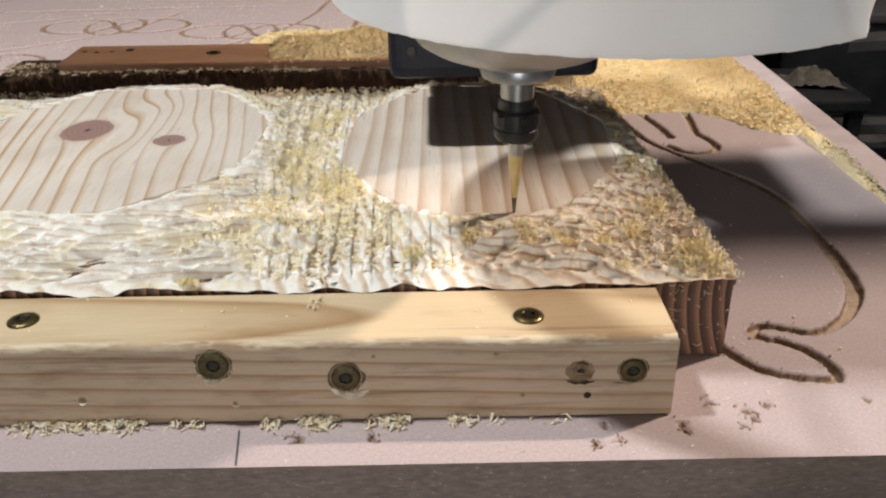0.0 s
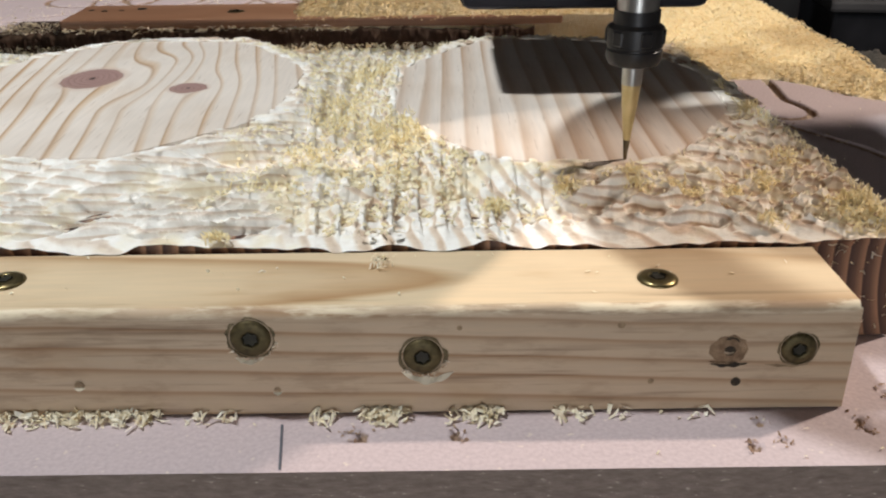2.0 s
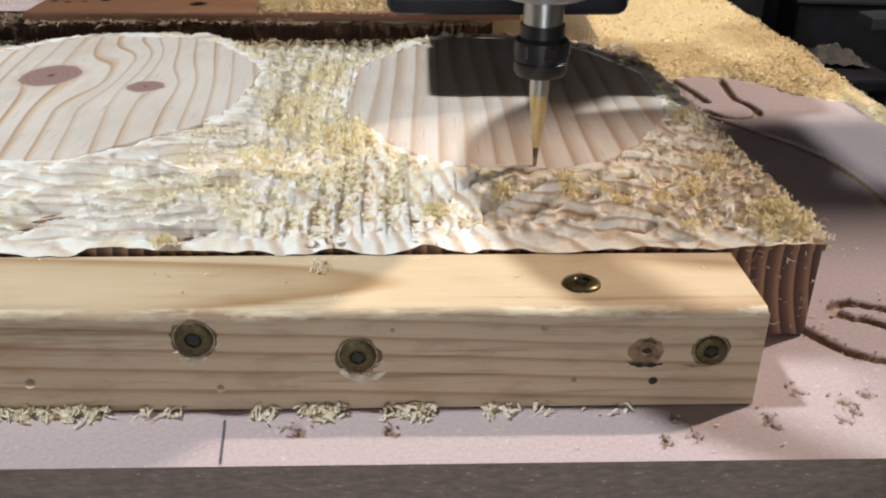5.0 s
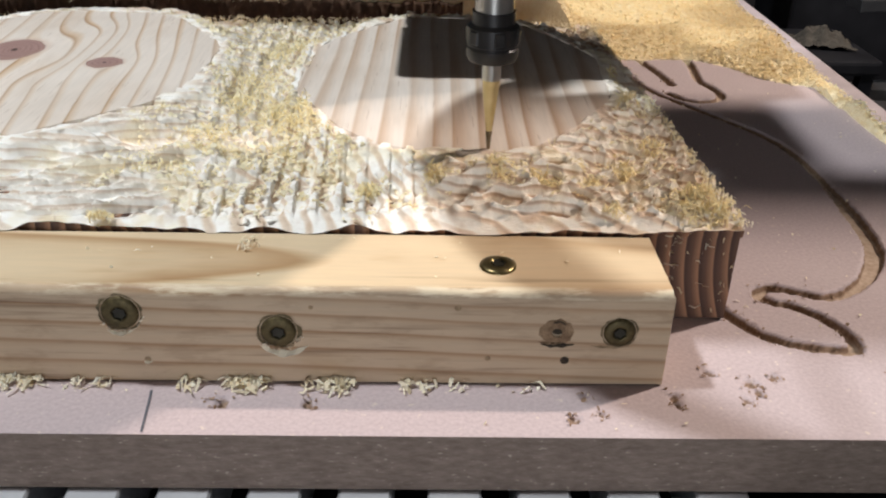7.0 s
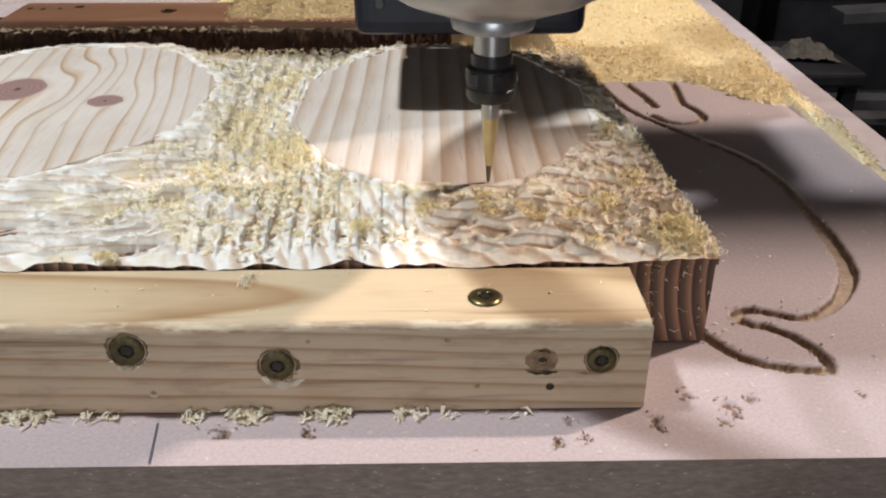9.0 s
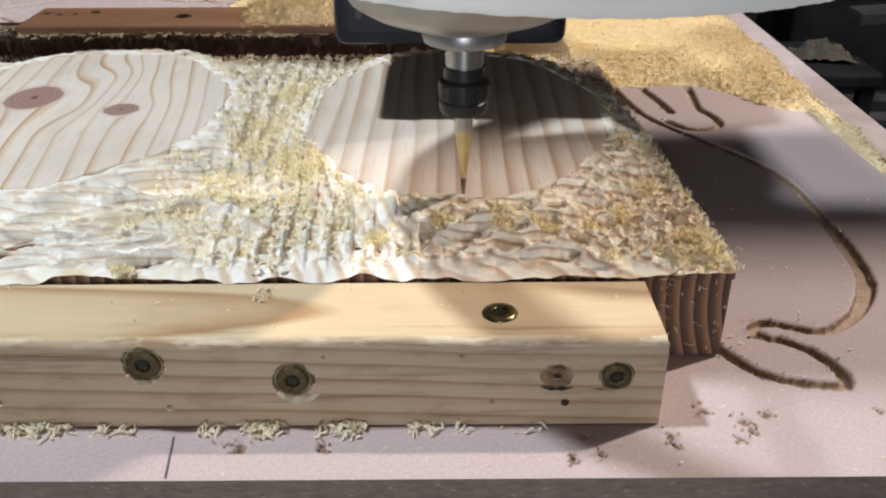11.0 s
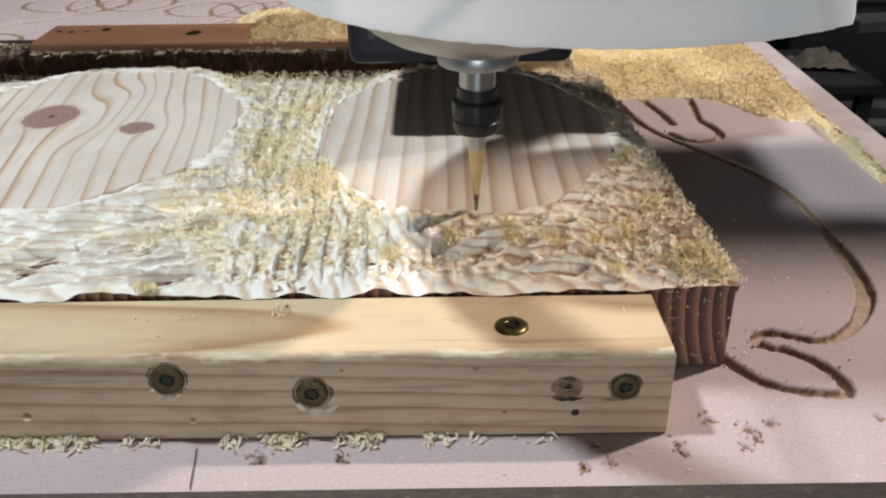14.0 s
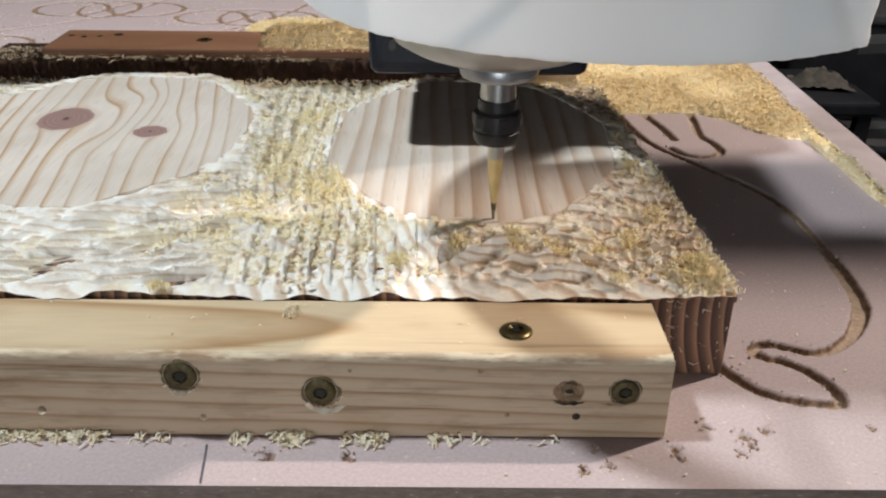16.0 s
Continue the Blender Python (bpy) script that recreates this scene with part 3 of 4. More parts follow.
def rail():
    r = thing("clamp_rail", "pale planed pine rail screwed down along the workpiece", "wooden rail")
    n = 120
    prof = [(0.0, 0.0004)]
    for i in range(9):
        q = math.pi * (1 - i / 16)
        prof.append((0.0019 + 0.0019 * math.cos(q), RAIL_H - 0.0019 + 0.0019 * math.sin(q)))
    prof += [(RAIL_D - 0.0012, RAIL_H), (RAIL_D, RAIL_H - 0.0010), (RAIL_D, 0.0004)]
    bm = bmesh.new()
    rows = []
    for i in range(n + 1):
        x = -0.40 + 0.40 * i / n
        wob = 0.00035 * math.sin(x * 61) + 0.00022 * math.sin(x * 173 + 1)
        row = []
        for k, (y, z) in enumerate(prof):
            edge = wob if 0 < k < 9 else 0
            end = -0.0012 if i == n and 2 < k < 10 else 0
            back = -0.0045 * (y / RAIL_D) * (i == n)
            row.append(bm.verts.new((x + end * 0.5 + back * 0.2, y + edge * 0.6, z + edge * 0.5)))
        rows.append(row)
    m = len(prof)
    for a, b in zip(rows, rows[1:]):
        for k in range(m):
            bm.faces.new((a[k], a[(k + 1) % m], b[(k + 1) % m], b[k]))
    bm.faces.new(rows[0])
    bm.faces.new(rows[-1][::-1])
    bmesh.ops.recalc_face_normals(bm, faces=bm.faces)
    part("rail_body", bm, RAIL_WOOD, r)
    for x, z, rad, seed in ((-0.1378, 0.0215, 0.0056, 1), (-0.0990, 0.0162, 0.0054, 2), (-0.0130, 0.0170, 0.0048, 3)):
        torn_ring(r, x, z, rad, seed, TORN)
    rng = np.random.RandomState(31)
    for x, z, rad in ((-0.1378, 0.0215, 0.0056), (-0.0990, 0.0162, 0.0054)):
        q = rng.uniform(-2.6, -0.2, 26)
        P = np.stack([x + rad * 1.02 * np.cos(q), np.full(26, -0.0003), z + rad * 0.98 * np.sin(q)], 1)
        attach("torn_splinters", flakes("torn_splinters", P, (0.0008, 0.0022), (0.0002, 0.0007), FIBRE, rng, 0.25, 0.6), r, "pale torn fibres under a screw")
    # pale lip pressed out under one screw, dark gashes beside the last two holes
    def sliver(name, x, z, half, thick, bend, material, label, depth=0.0006):
        bm = bmesh.new()
        top, low = [], []
        for i in range(15):
            u = -1 + 2 * i / 14
            body = thick * (1 - u * u) ** 0.6 * (0.8 + 0.35 * math.sin(9 * u + 40 * x))
            top.append(bm.verts.new((x + half * u, -0.0002, z + bend * u * u + body * 0.5)))
            low.append(bm.verts.new((x + half * u, -depth * (1 - u * u) - 0.0002, z + bend * u * u - body * 0.5)))
        for i in range(14):
            bm.faces.new((low[i], low[i + 1], top[i + 1], top[i]))
        part(name, bm, material, r, label)

    sliver("pressed_lip", -0.0978, 0.0098, 0.0062, 0.0016, 0.0022, PALE_TORN, "pale torn lip under a screw", 0.0011)
    sliver("pressed_lip", -0.1385, 0.0154, 0.0034, 0.0009, 0.0010, PALE_TORN, "pale torn lip under a screw", 0.0009)
    sliver("gash", -0.0285, 0.0128, 0.0044, 0.0013, 0.0003, HOLE, "dark gash under the abandoned hole", 0.0003)
    sliver("gash", -0.0300, 0.0136, 0.0034, 0.0006, 0.0002, CHEWED, "brown gash under the abandoned hole", 0.0006)
    sliver("gash", -0.0150, 0.0124, 0.0052, 0.0007, 0.0004, DENT, "thin dark crack under a screw", 0.0003)
    sliver("dent_lip", -0.1330, 0.0064, 0.0011, 0.0006, 0.0002, PALE_TORN, "pale lip of a nail dent", 0.0006)
    sliver("dent_lip", -0.1790, 0.0082, 0.0013, 0.0007, 0.0002, PALE_TORN, "pale lip of a nail dent", 0.0006)
    # an abandoned countersunk hole, and small nail holes
    torn_ring(r, -0.0288, 0.0168, 0.0044, 9, CHEWED, 0.30, 0.85)
    bm = lathe([(0.0021, 0.0005), (0.0016, 0.0004), (0.0003, 0.0003)], 12)
    bm.transform(pose(-0.0286, 0.0002, 0.0182, 90, 0, 0))
    part("old_hole", bm, HOLE, r, "abandoned chewed screw hole")
    for x, z, rad in ((-0.0262, 0.0080, 0.0015), (-0.1790, 0.0090, 0.0015), (-0.1330, 0.0072, 0.0011), (-0.0540, 0.0238, 0.0012), (-0.046, 0.0085, 0.0010), (-0.0905, 0.0235, 0.0008)):
        rad *= 0.78
        bm = lathe([(rad, 0.0004), (rad * 0.8, 0.0003), (rad * 0.2, 0.0001)], 10)
        bm.transform(pose(x, 0.0002, z, 90, 0, 0))
        part("nail_hole", bm, HOLE if x == -0.0262 else DENT, r, "small dark nail hole")
    for x, y in ((-0.0435, 0.0125), (-0.1985, 0.0150)):
        screw(pose(x, y, RAIL_H + 0.0002, 0, 0, 20), 0.3)
    for x, z, rad in ((-0.1378, 0.0215, 0.0047), (-0.0990, 0.0162, 0.0045), (-0.0130, 0.0170, 0.0041)):
        screw(pose(x, -0.0003, z, 90, 0, 0), 0.2, "dull yellow-zinc star screw in the rail's face, darkened for its shade", rad)


PALE_TORN = plain("pale_torn_wood", (0.72, 0.62, 0.46), (0.84, 0.76, 0.60), 500, 0.85)
DENT = plain("dented_pine", (0.20, 0.13, 0.075), (0.42, 0.30, 0.18), 500, 0.85)
CHEWED = plain("chewed_wood", (0.15, 0.085, 0.045), (0.36, 0.24, 0.145), 420, 0.9, bump=0.002)
# near-black: the depth shade of holes and a gash, put into colour
HOLE = plain("dark_hole", (0.018, 0.012, 0.008), (0.05, 0.034, 0.02), 600, 0.9)
TORN = plain("crushed_wood", (0.07, 0.052, 0.024), (0.20, 0.145, 0.075), 500, 0.85, bump=0.001)
rail()


# ---- workpiece ----
BLOCK_X0, BLOCK_Y0, BLOCK_Y1 = -0.42, 0.0308, 0.2395
OVALS = ((-0.0525, 0.1445, 0.0590, 0.0815), (-0.2125, 0.1510, 0.0665, 0.0785))


def block_side(Y):
    return 0.0260 - (Y - 0.03) * 0.052


def oval_fill(X, Y, o, grow=0.0):
    """Below 1 inside the raised oval."""
    cx, cy, rx, ry = o
    q = np.arctan2(Y - cy, X - cx)
    facet = 1 + 0.022 * np.cos(8 * q + 0.6)
    return np.hypot((X - cx) / (rx + grow), (Y - cy) / (ry + grow)) * facet


def scoops(U, V, pu, pv, seed, steep=4.0, gentle=0.75, side=(1.6, 1.6), brick=0.5, vary=0.55):
    """Overlapping tool bites: the lowest of the bowls round jittered centres, steep on the far side."""
    U = U + 0.0011 * (value_noise(U * 120, V * 120, seed + 5) - 0.5) * 2
    V = V + 0.0011 * (value_noise(U * 100, V * 100, seed + 9) - 0.5) * 2
    v, low = V / pv, None
    j0 = np.floor(v)
    for dj in (-1, 0, 1):
        j = j0 + dj
        u = U / pu + brick * (j % 2)
        i0 = np.floor(u)
        for di in (-1, 0, 1):
            i = i0 + di
            a, b, c = hashed(i, j, seed), hashed(i, j, seed + 1), hashed(i, j, seed + 2)
            du, dv = u - (i + 0.5 + 0.35 * (a - 0.5)), v - (j + 0.5 + 0.35 * (b - 0.5))
            f = vary * c + np.where(du > 0, side[0], side[1]) * du * du + np.where(dv > 0, steep, gentle) * dv * dv
            low = f if low is None else np.minimum(low, f)
    return low - 0.75


def pockets(U, V, pu, pv, seed, su=0.30, sv=0.17, share=0.7):
    """Small deep gouges, one in most cells of a jittered grid; 1 at their bottoms."""
    v, out = V / pv, np.zeros_like(U)
    j0 = np.floor(v)
    for dj in (-1, 0, 1):
        j = j0 + dj
        u = U / pu + 0.5 * (j % 2)
        i0 = np.floor(u)
        for di in (-1, 0, 1):
            i = i0 + di
            a, b, c = hashed(i, j, seed), hashed(i, j, seed + 1), hashed(i, j, seed + 2)
            du, dv = u - (i + 0.5 + 0.5 * (a - 0.5)), v - (j + 0.5 + 0.5 * (b - 0.5))
            dv = dv - 0.25 * du * du / (su * su) * sv
            w = np.where(dv > 0, sv * 0.45, sv * 1.5)
            size = 0.6 + 0.6 * hashed(i, j, seed + 3)
            out = np.maximum(out, (c < share) * size * np.exp(-((du / (su * size)) ** 2 + (dv / w) ** 2) * 1.6))
    return out


def carved_height(X, Y):
    left = 1 - smoothstep(X + 0.1 * (Y - 0.06), -0.150, -0.114)
    right = smoothstep(X + 0.2 * (Y - 0.06), -0.074, -0.052)
    fine = smoothstep(X + 0.25 * (Y - 0.06), -0.022, -0.004)
    mid = 1 - np.maximum(left, right)
    c, s = math.cos(0.34), math.sin(0.34)
    # long shallow passes, rising towards the far right
    hl = scoops(X * c + Y * s, Y * c - X * s, 0.0230, 0.0100, 2, 26.0, 0.95, (1.3, 0.9), 0.5, 0.8)
    hl = 1.0 * hl + 0.70 * scoops(X * c + Y * s, Y * c - X * s, 0.0110, 0.0050, 41, 18.0, 0.9, (1.4, 1.4), 0.5, 0.8)
    # ridges along the growth rings, broken by the tool's rows
    col = (X + 0.03 * Y + 0.0016 * value_noise(X * 60, Y * 60, 31)) / 0.0068
    col = col - np.floor(col)
    ridge = smoothstep(col, 0.0, 0.34) * (1 - smoothstep(col, 0.52, 0.64))
    hm = 0.85 * scoops(X * 0.98 + Y * 0.12, Y * 0.98 - X * 0.12, 0.0136, 0.0095, 11, 24.0, 0.8, (1.2, 1.2), 0.5, 0.8)
    hm = hm + 0.68 * (ridge - 0.5) * (0.35 + 1.0 * value_noise(X * 90, Y * 130, 37))
    # overlapping tongues, and a grater of small bites at the outer edge
    c, s = math.cos(0.26), math.sin(0.26)
    hr = scoops(X * c + Y * s, Y * c - X * s, 0.0115, 0.0082, 23, 28.0, 0.9, (1.3, 3.0), 0.5, 0.9)
    hf = scoops(X * c + Y * s, Y * c - X * s, 0.0056, 0.0062, 53, 16.0, 0.9, (1.6, 6.0), 0.4, 0.8)
    hr = hr * (1 - 0.60 * fine) + 0.60 * fine * hf
    U, V = X * c + Y * s, Y * c - X * s
    gouge = left * 0.70 * pockets(U, V, 0.0200, 0.0100, 61, 0.34, 0.12, 0.6) + mid * 1.15 * pockets(X, Y - 0.1 * X, 0.0068, 0.0088, 67, 0.34, 0.16, 0.6)
    gouge += right * (1 - fine) * 2.0 * pockets(U, V, 0.0120, 0.0080, 71, 0.36, 0.16, 0.8) + right * fine * 1.7 * pockets(U, V, 0.0052, 0.0062, 79, 0.30, 0.17, 0.8)
    near = np.minimum(oval_fill(X, Y, OVALS[0]), oval_fill(X, Y, OVALS[1]))
    h = 0.0005 + 0.0030 * (left * hl * 1.25 + mid * hm * 1.2 + right * hr * 1.75 * (1 - 0.4 * smoothstep(Y, 0.09, 0.14)))
    h += 0.0007 * (value_noise(X * 260, Y * 260, 7) - 0.5) + 0.0010 * (value_noise(X * 620, Y * 620, 8) - 0.5)
    h += 0.0014 * (value_noise(X * 40, Y * 40, 9) - 0.5)
    h -= 0.0036 * gouge
    edge = smoothstep(Y, BLOCK_Y0 + 0.001, BLOCK_Y0 + 0.009)
    h = h * (0.25 + 0.75 * edge) * (0.40 + 0.60 * smoothstep(near, 1.0, 1.15)) + 0.0010 * (1 - edge)
    base = 0.0302
    base = base + 0.0077 * (1 - smoothstep(near, 1.0, 1.28))
    Z = base + h
    Z = np.where(near < 1.06, np.minimum(Z, 0.0386), Z)
    return np.where(near < 0.972, np.minimum(Z, 0.0355), Z)


def workpiece():
    w = thing("workpiece", "thick pine slab, half carved, with two smooth planed ovals", "wood block")
    v = [(BLOCK_X0, BLOCK_Y0 + 0.0006), (float(block_side(BLOCK_Y0)) - 0.0006, BLOCK_Y0 + 0.0006), (float(block_side(BLOCK_Y1)) - 0.0006, BLOCK_Y1 - 0.0006), (BLOCK_X0, BLOCK_Y1 - 0.0006)]
    pts = [(x, y, 0.0006) for x, y in v] + [(x, y, 0.0280) for x, y in v]
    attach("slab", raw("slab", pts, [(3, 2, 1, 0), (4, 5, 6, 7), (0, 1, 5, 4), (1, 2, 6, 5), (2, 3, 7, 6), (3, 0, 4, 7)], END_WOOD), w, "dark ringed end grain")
    nx, ny = 900, 520
    s, y = np.linspace(0, 1, nx), np.linspace(BLOCK_Y0, BLOCK_Y1, ny)
    S, Y = np.meshgrid(s, y, indexing="ij")
    XR = block_side(Y) + 0.0022 * (value_noise(Y * 330, Y * 0 + 1.5, 4) - 0.5)
    X = -0.345 + S * (XR + 0.345)
    Z = carved_height(X, Y)
    # scalloped lip over the rail and torn outer edges
    tongue = value_noise(X * 85, X * 0 + 2.5, 6) * 0.65 + value_noise(X * 210, X * 0 + 4.5, 16) * 0.35
    tongue = smoothstep(tongue, 0.25, 0.75)
    front = 0.0034 * (tongue - 0.25) + 0.0010 * (value_noise(X * 330, X * 0 + 1.5, 8) - 0.5)
    Y2 = Y + np.where(Y < BLOCK_Y0 + 0.005, -front * (1 - (Y - BLOCK_Y0) / 0.005), 0)
    lip = 0.0287 + 0.0010 * (1 - tongue) + 0.0005 * value_noise(X * 240, X * 0, 12)
    drop = 1 - smoothstep(Y, BLOCK_Y0, BLOCK_Y0 + 0.0065)
    Z = Z * (1 - drop) + lip * drop
    me = grid_mesh("carved_face", X, Y2, Z, CARVED, True)
    me.set_sharp_from_angle(angle=radians(38))
    attach("carved_face", me, w, "rough pale carved surface with tool scallops")
    # torn skirts
    for name, ex, ey, ez in (("front_lip", X[:, 0], Y2[:, 0], Z[:, 0]), ("side_lip", X[-1, :], Y2[-1, :], Z[-1, :]), ("back_lip", X[:, -1], Y2[:, -1], Z[:, -1])):
        EX, EY = np.stack([ex, ex], 1), np.stack([ey, np.full_like(ey, BLOCK_Y0 + 0.0003) if name == "front_lip" else ey], 1)
        if name == "side_lip":
            EX[:, 1] = block_side(ey) - 0.0003
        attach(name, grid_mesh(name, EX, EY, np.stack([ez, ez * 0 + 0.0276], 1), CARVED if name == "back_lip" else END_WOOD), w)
    for o in OVALS:
        cx, cy, rx, ry = o
        n = 160
        verts, faces = [], []
        rnd = np.random.RandomState(5)
        for ring, (k, z) in enumerate(((1.0, 0.0290), (1.0, 0.0372), (0.994, 0.0380))):
            for i in range(n):
                q = 2 * math.pi * i / n
                facet = 1 + 0.022 * math.cos(8 * q + 0.6)
                jag = 1 - 0.020 * abs(math.sin(i * 0.33 + 1.7 * math.sin(i * 0.11))) + 0.010 * (float(hashed(np.float64(i), np.float64(3), 2)) - 0.5)
                verts.append((cx + rx * k * jag * math.cos(q) / facet, cy + ry * k * jag * math.sin(q) / facet, z))
        for ring in range(2):
            for i in range(n):
                a, b = ring * n + i, ring * n + (i + 1) % n
                faces.append((a, b, b + n, a + n))
        faces.append(tuple(range(2 * n, 3 * n)))
        attach("planed_oval", raw("planed_oval", verts, faces, TOP_WOOD), w, "smooth planed oval with visible grain")


workpiece()


# ---- strip at the back ----
def back_strip():
    s = thing("back_strip", "reddish brown hardwood clamp strip, half buried in chips", "wooden strip")
    part("strip_body", box(-0.2920, -0.030, 0.2900, 0.333, 0.0300, 0.0350, 0.0014), STRIP_WOOD, s)
    # packing board under it, front torn into fibres, coloured dark for the shade
    b = thing("packing_board", "torn-fronted packing board under the clamp strip, coloured for the shade there", "wooden board")
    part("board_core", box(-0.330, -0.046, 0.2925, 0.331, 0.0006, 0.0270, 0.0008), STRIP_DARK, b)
    X, V = np.meshgrid(np.linspace(-0.333, -0.045, 640), np.linspace(0, 1, 26), indexing="ij")
    top = 0.0285 + 0.0022 * (value_noise(X * 120, X * 0, 3) - 0.5) + 0.0018 * (value_noise(X * 420, X * 0, 4) - 0.5)
    top = top - 0.006 * (1 - smoothstep(X, -0.333, -0.318)) + 0.0012 * smoothstep(X, -0.292, -0.285)
    Y = 0.2885 + 0.0022 * (value_noise(X * 160 + V * 3, V * 2.5, 5) - 0.5) + 0.0012 * (value_noise(X * 700, V * 9, 6) - 0.5) - 0.003 * (1 - V) * value_noise(X * 60, X * 0, 8)
    Y = np.where(V > 0.97, Y + 0.004, Y)
    attach("torn_front", grid_mesh("torn_front", X, Y, 0.0006 + V * (top - 0.0006), STRIP_FUZZ, True), b, "torn fibrous front, shade put into its dark colour")
    rng = np.random.RandomState(17)
    k = 800
    px = rng.uniform(-0.333, -0.045, k)
    P = np.stack([px, 0.2868 + rng.normal(0, 0.0012, k), rng.uniform(0.001, 0.030, k)], 1)
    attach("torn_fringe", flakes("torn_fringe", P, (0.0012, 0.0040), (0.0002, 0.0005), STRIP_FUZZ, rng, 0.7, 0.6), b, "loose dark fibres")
    for x, y, r in ((-0.258, 0.321, 0.0028), (-0.277, 0.316, 0.0018), (-0.285, 0.318, 0.0018), (-0.268, 0.317, 0.0016)):
        bm = lathe([(r, 0.0350), (r * 0.9, 0.0348), (r * 0.3, 0.0346)], 12)
        bm.transform(Matrix.Translation((x, y, 0.0001)))
        part("nail_hole", bm, DARK_RECESS, s, "small dark hole")
    screw(pose(-0.2045, 0.311, 0.0347), 0.1, "brass screw in the back strip", 0.0050)


# brown fibres, darkened in colour for the shaded gap
STRIP_FUZZ = plain("torn_brown_fibres_shaded", (0.075, 0.047, 0.033), (0.12, 0.076, 0.052), 120, 0.95, bump=0.0006)
back_strip()


# ---- shavings ----
def heap_height(X, Y):
    """The heap of chips behind the workpiece."""
    line = 0.284 - 0.0012 + 0.006 * (value_noise(X * 45, X * 0 + 3, 2) - 0.5)
    line = line - 0.048 * smoothstep(X, 0.075, 0.136) - 0.10 * smoothstep(X, 0.1315, 0.1385)
    line = np.where(X < 0.03, 0.262 + 0.036 * (1 - smoothstep(X, -0.105, -0.045)) + 0.003 * np.sin(X * 90), line)
    d = Y - line
    tall = 0.0055 + 0.016 * smoothstep(0.05 - X, 0, 0.08) * (1 - smoothstep(Y, 0.35, 0.41))
    h = tall * smoothstep(d, 0, 0.03) * (0.65 + 0.7 * value_noise(X * 55, Y * 55, 3)) - 0.0006
    on_strip = smoothstep(X, -0.205, -0.165) * (Y > 0.2895) * (1 - smoothstep(Y, 0.335, 0.36)) * (1 - smoothstep(X, 0.0, 0.03))
    over = (0.0355 + 0.0090 * smoothstep(Y, 0.2895, 0.306) * (0.4 + 0.6 * smoothstep(X, -0.185, -0.100))) * on_strip
    h = np.maximum(h, over * (1 + 0.12 * (value_noise(X * 70, Y * 70, 4) - 0.5)) - 0.001)
    far = (1 - smoothstep(Y, 0.46, 0.54)) * smoothstep(X, -0.24, -0.17)
    h = h * far - 0.001 * (1 - far)
    return np.where(h > 0, h + 0.0012 * (value_noise(X * 300, Y * 300, 6) - 0.5), -0.008)


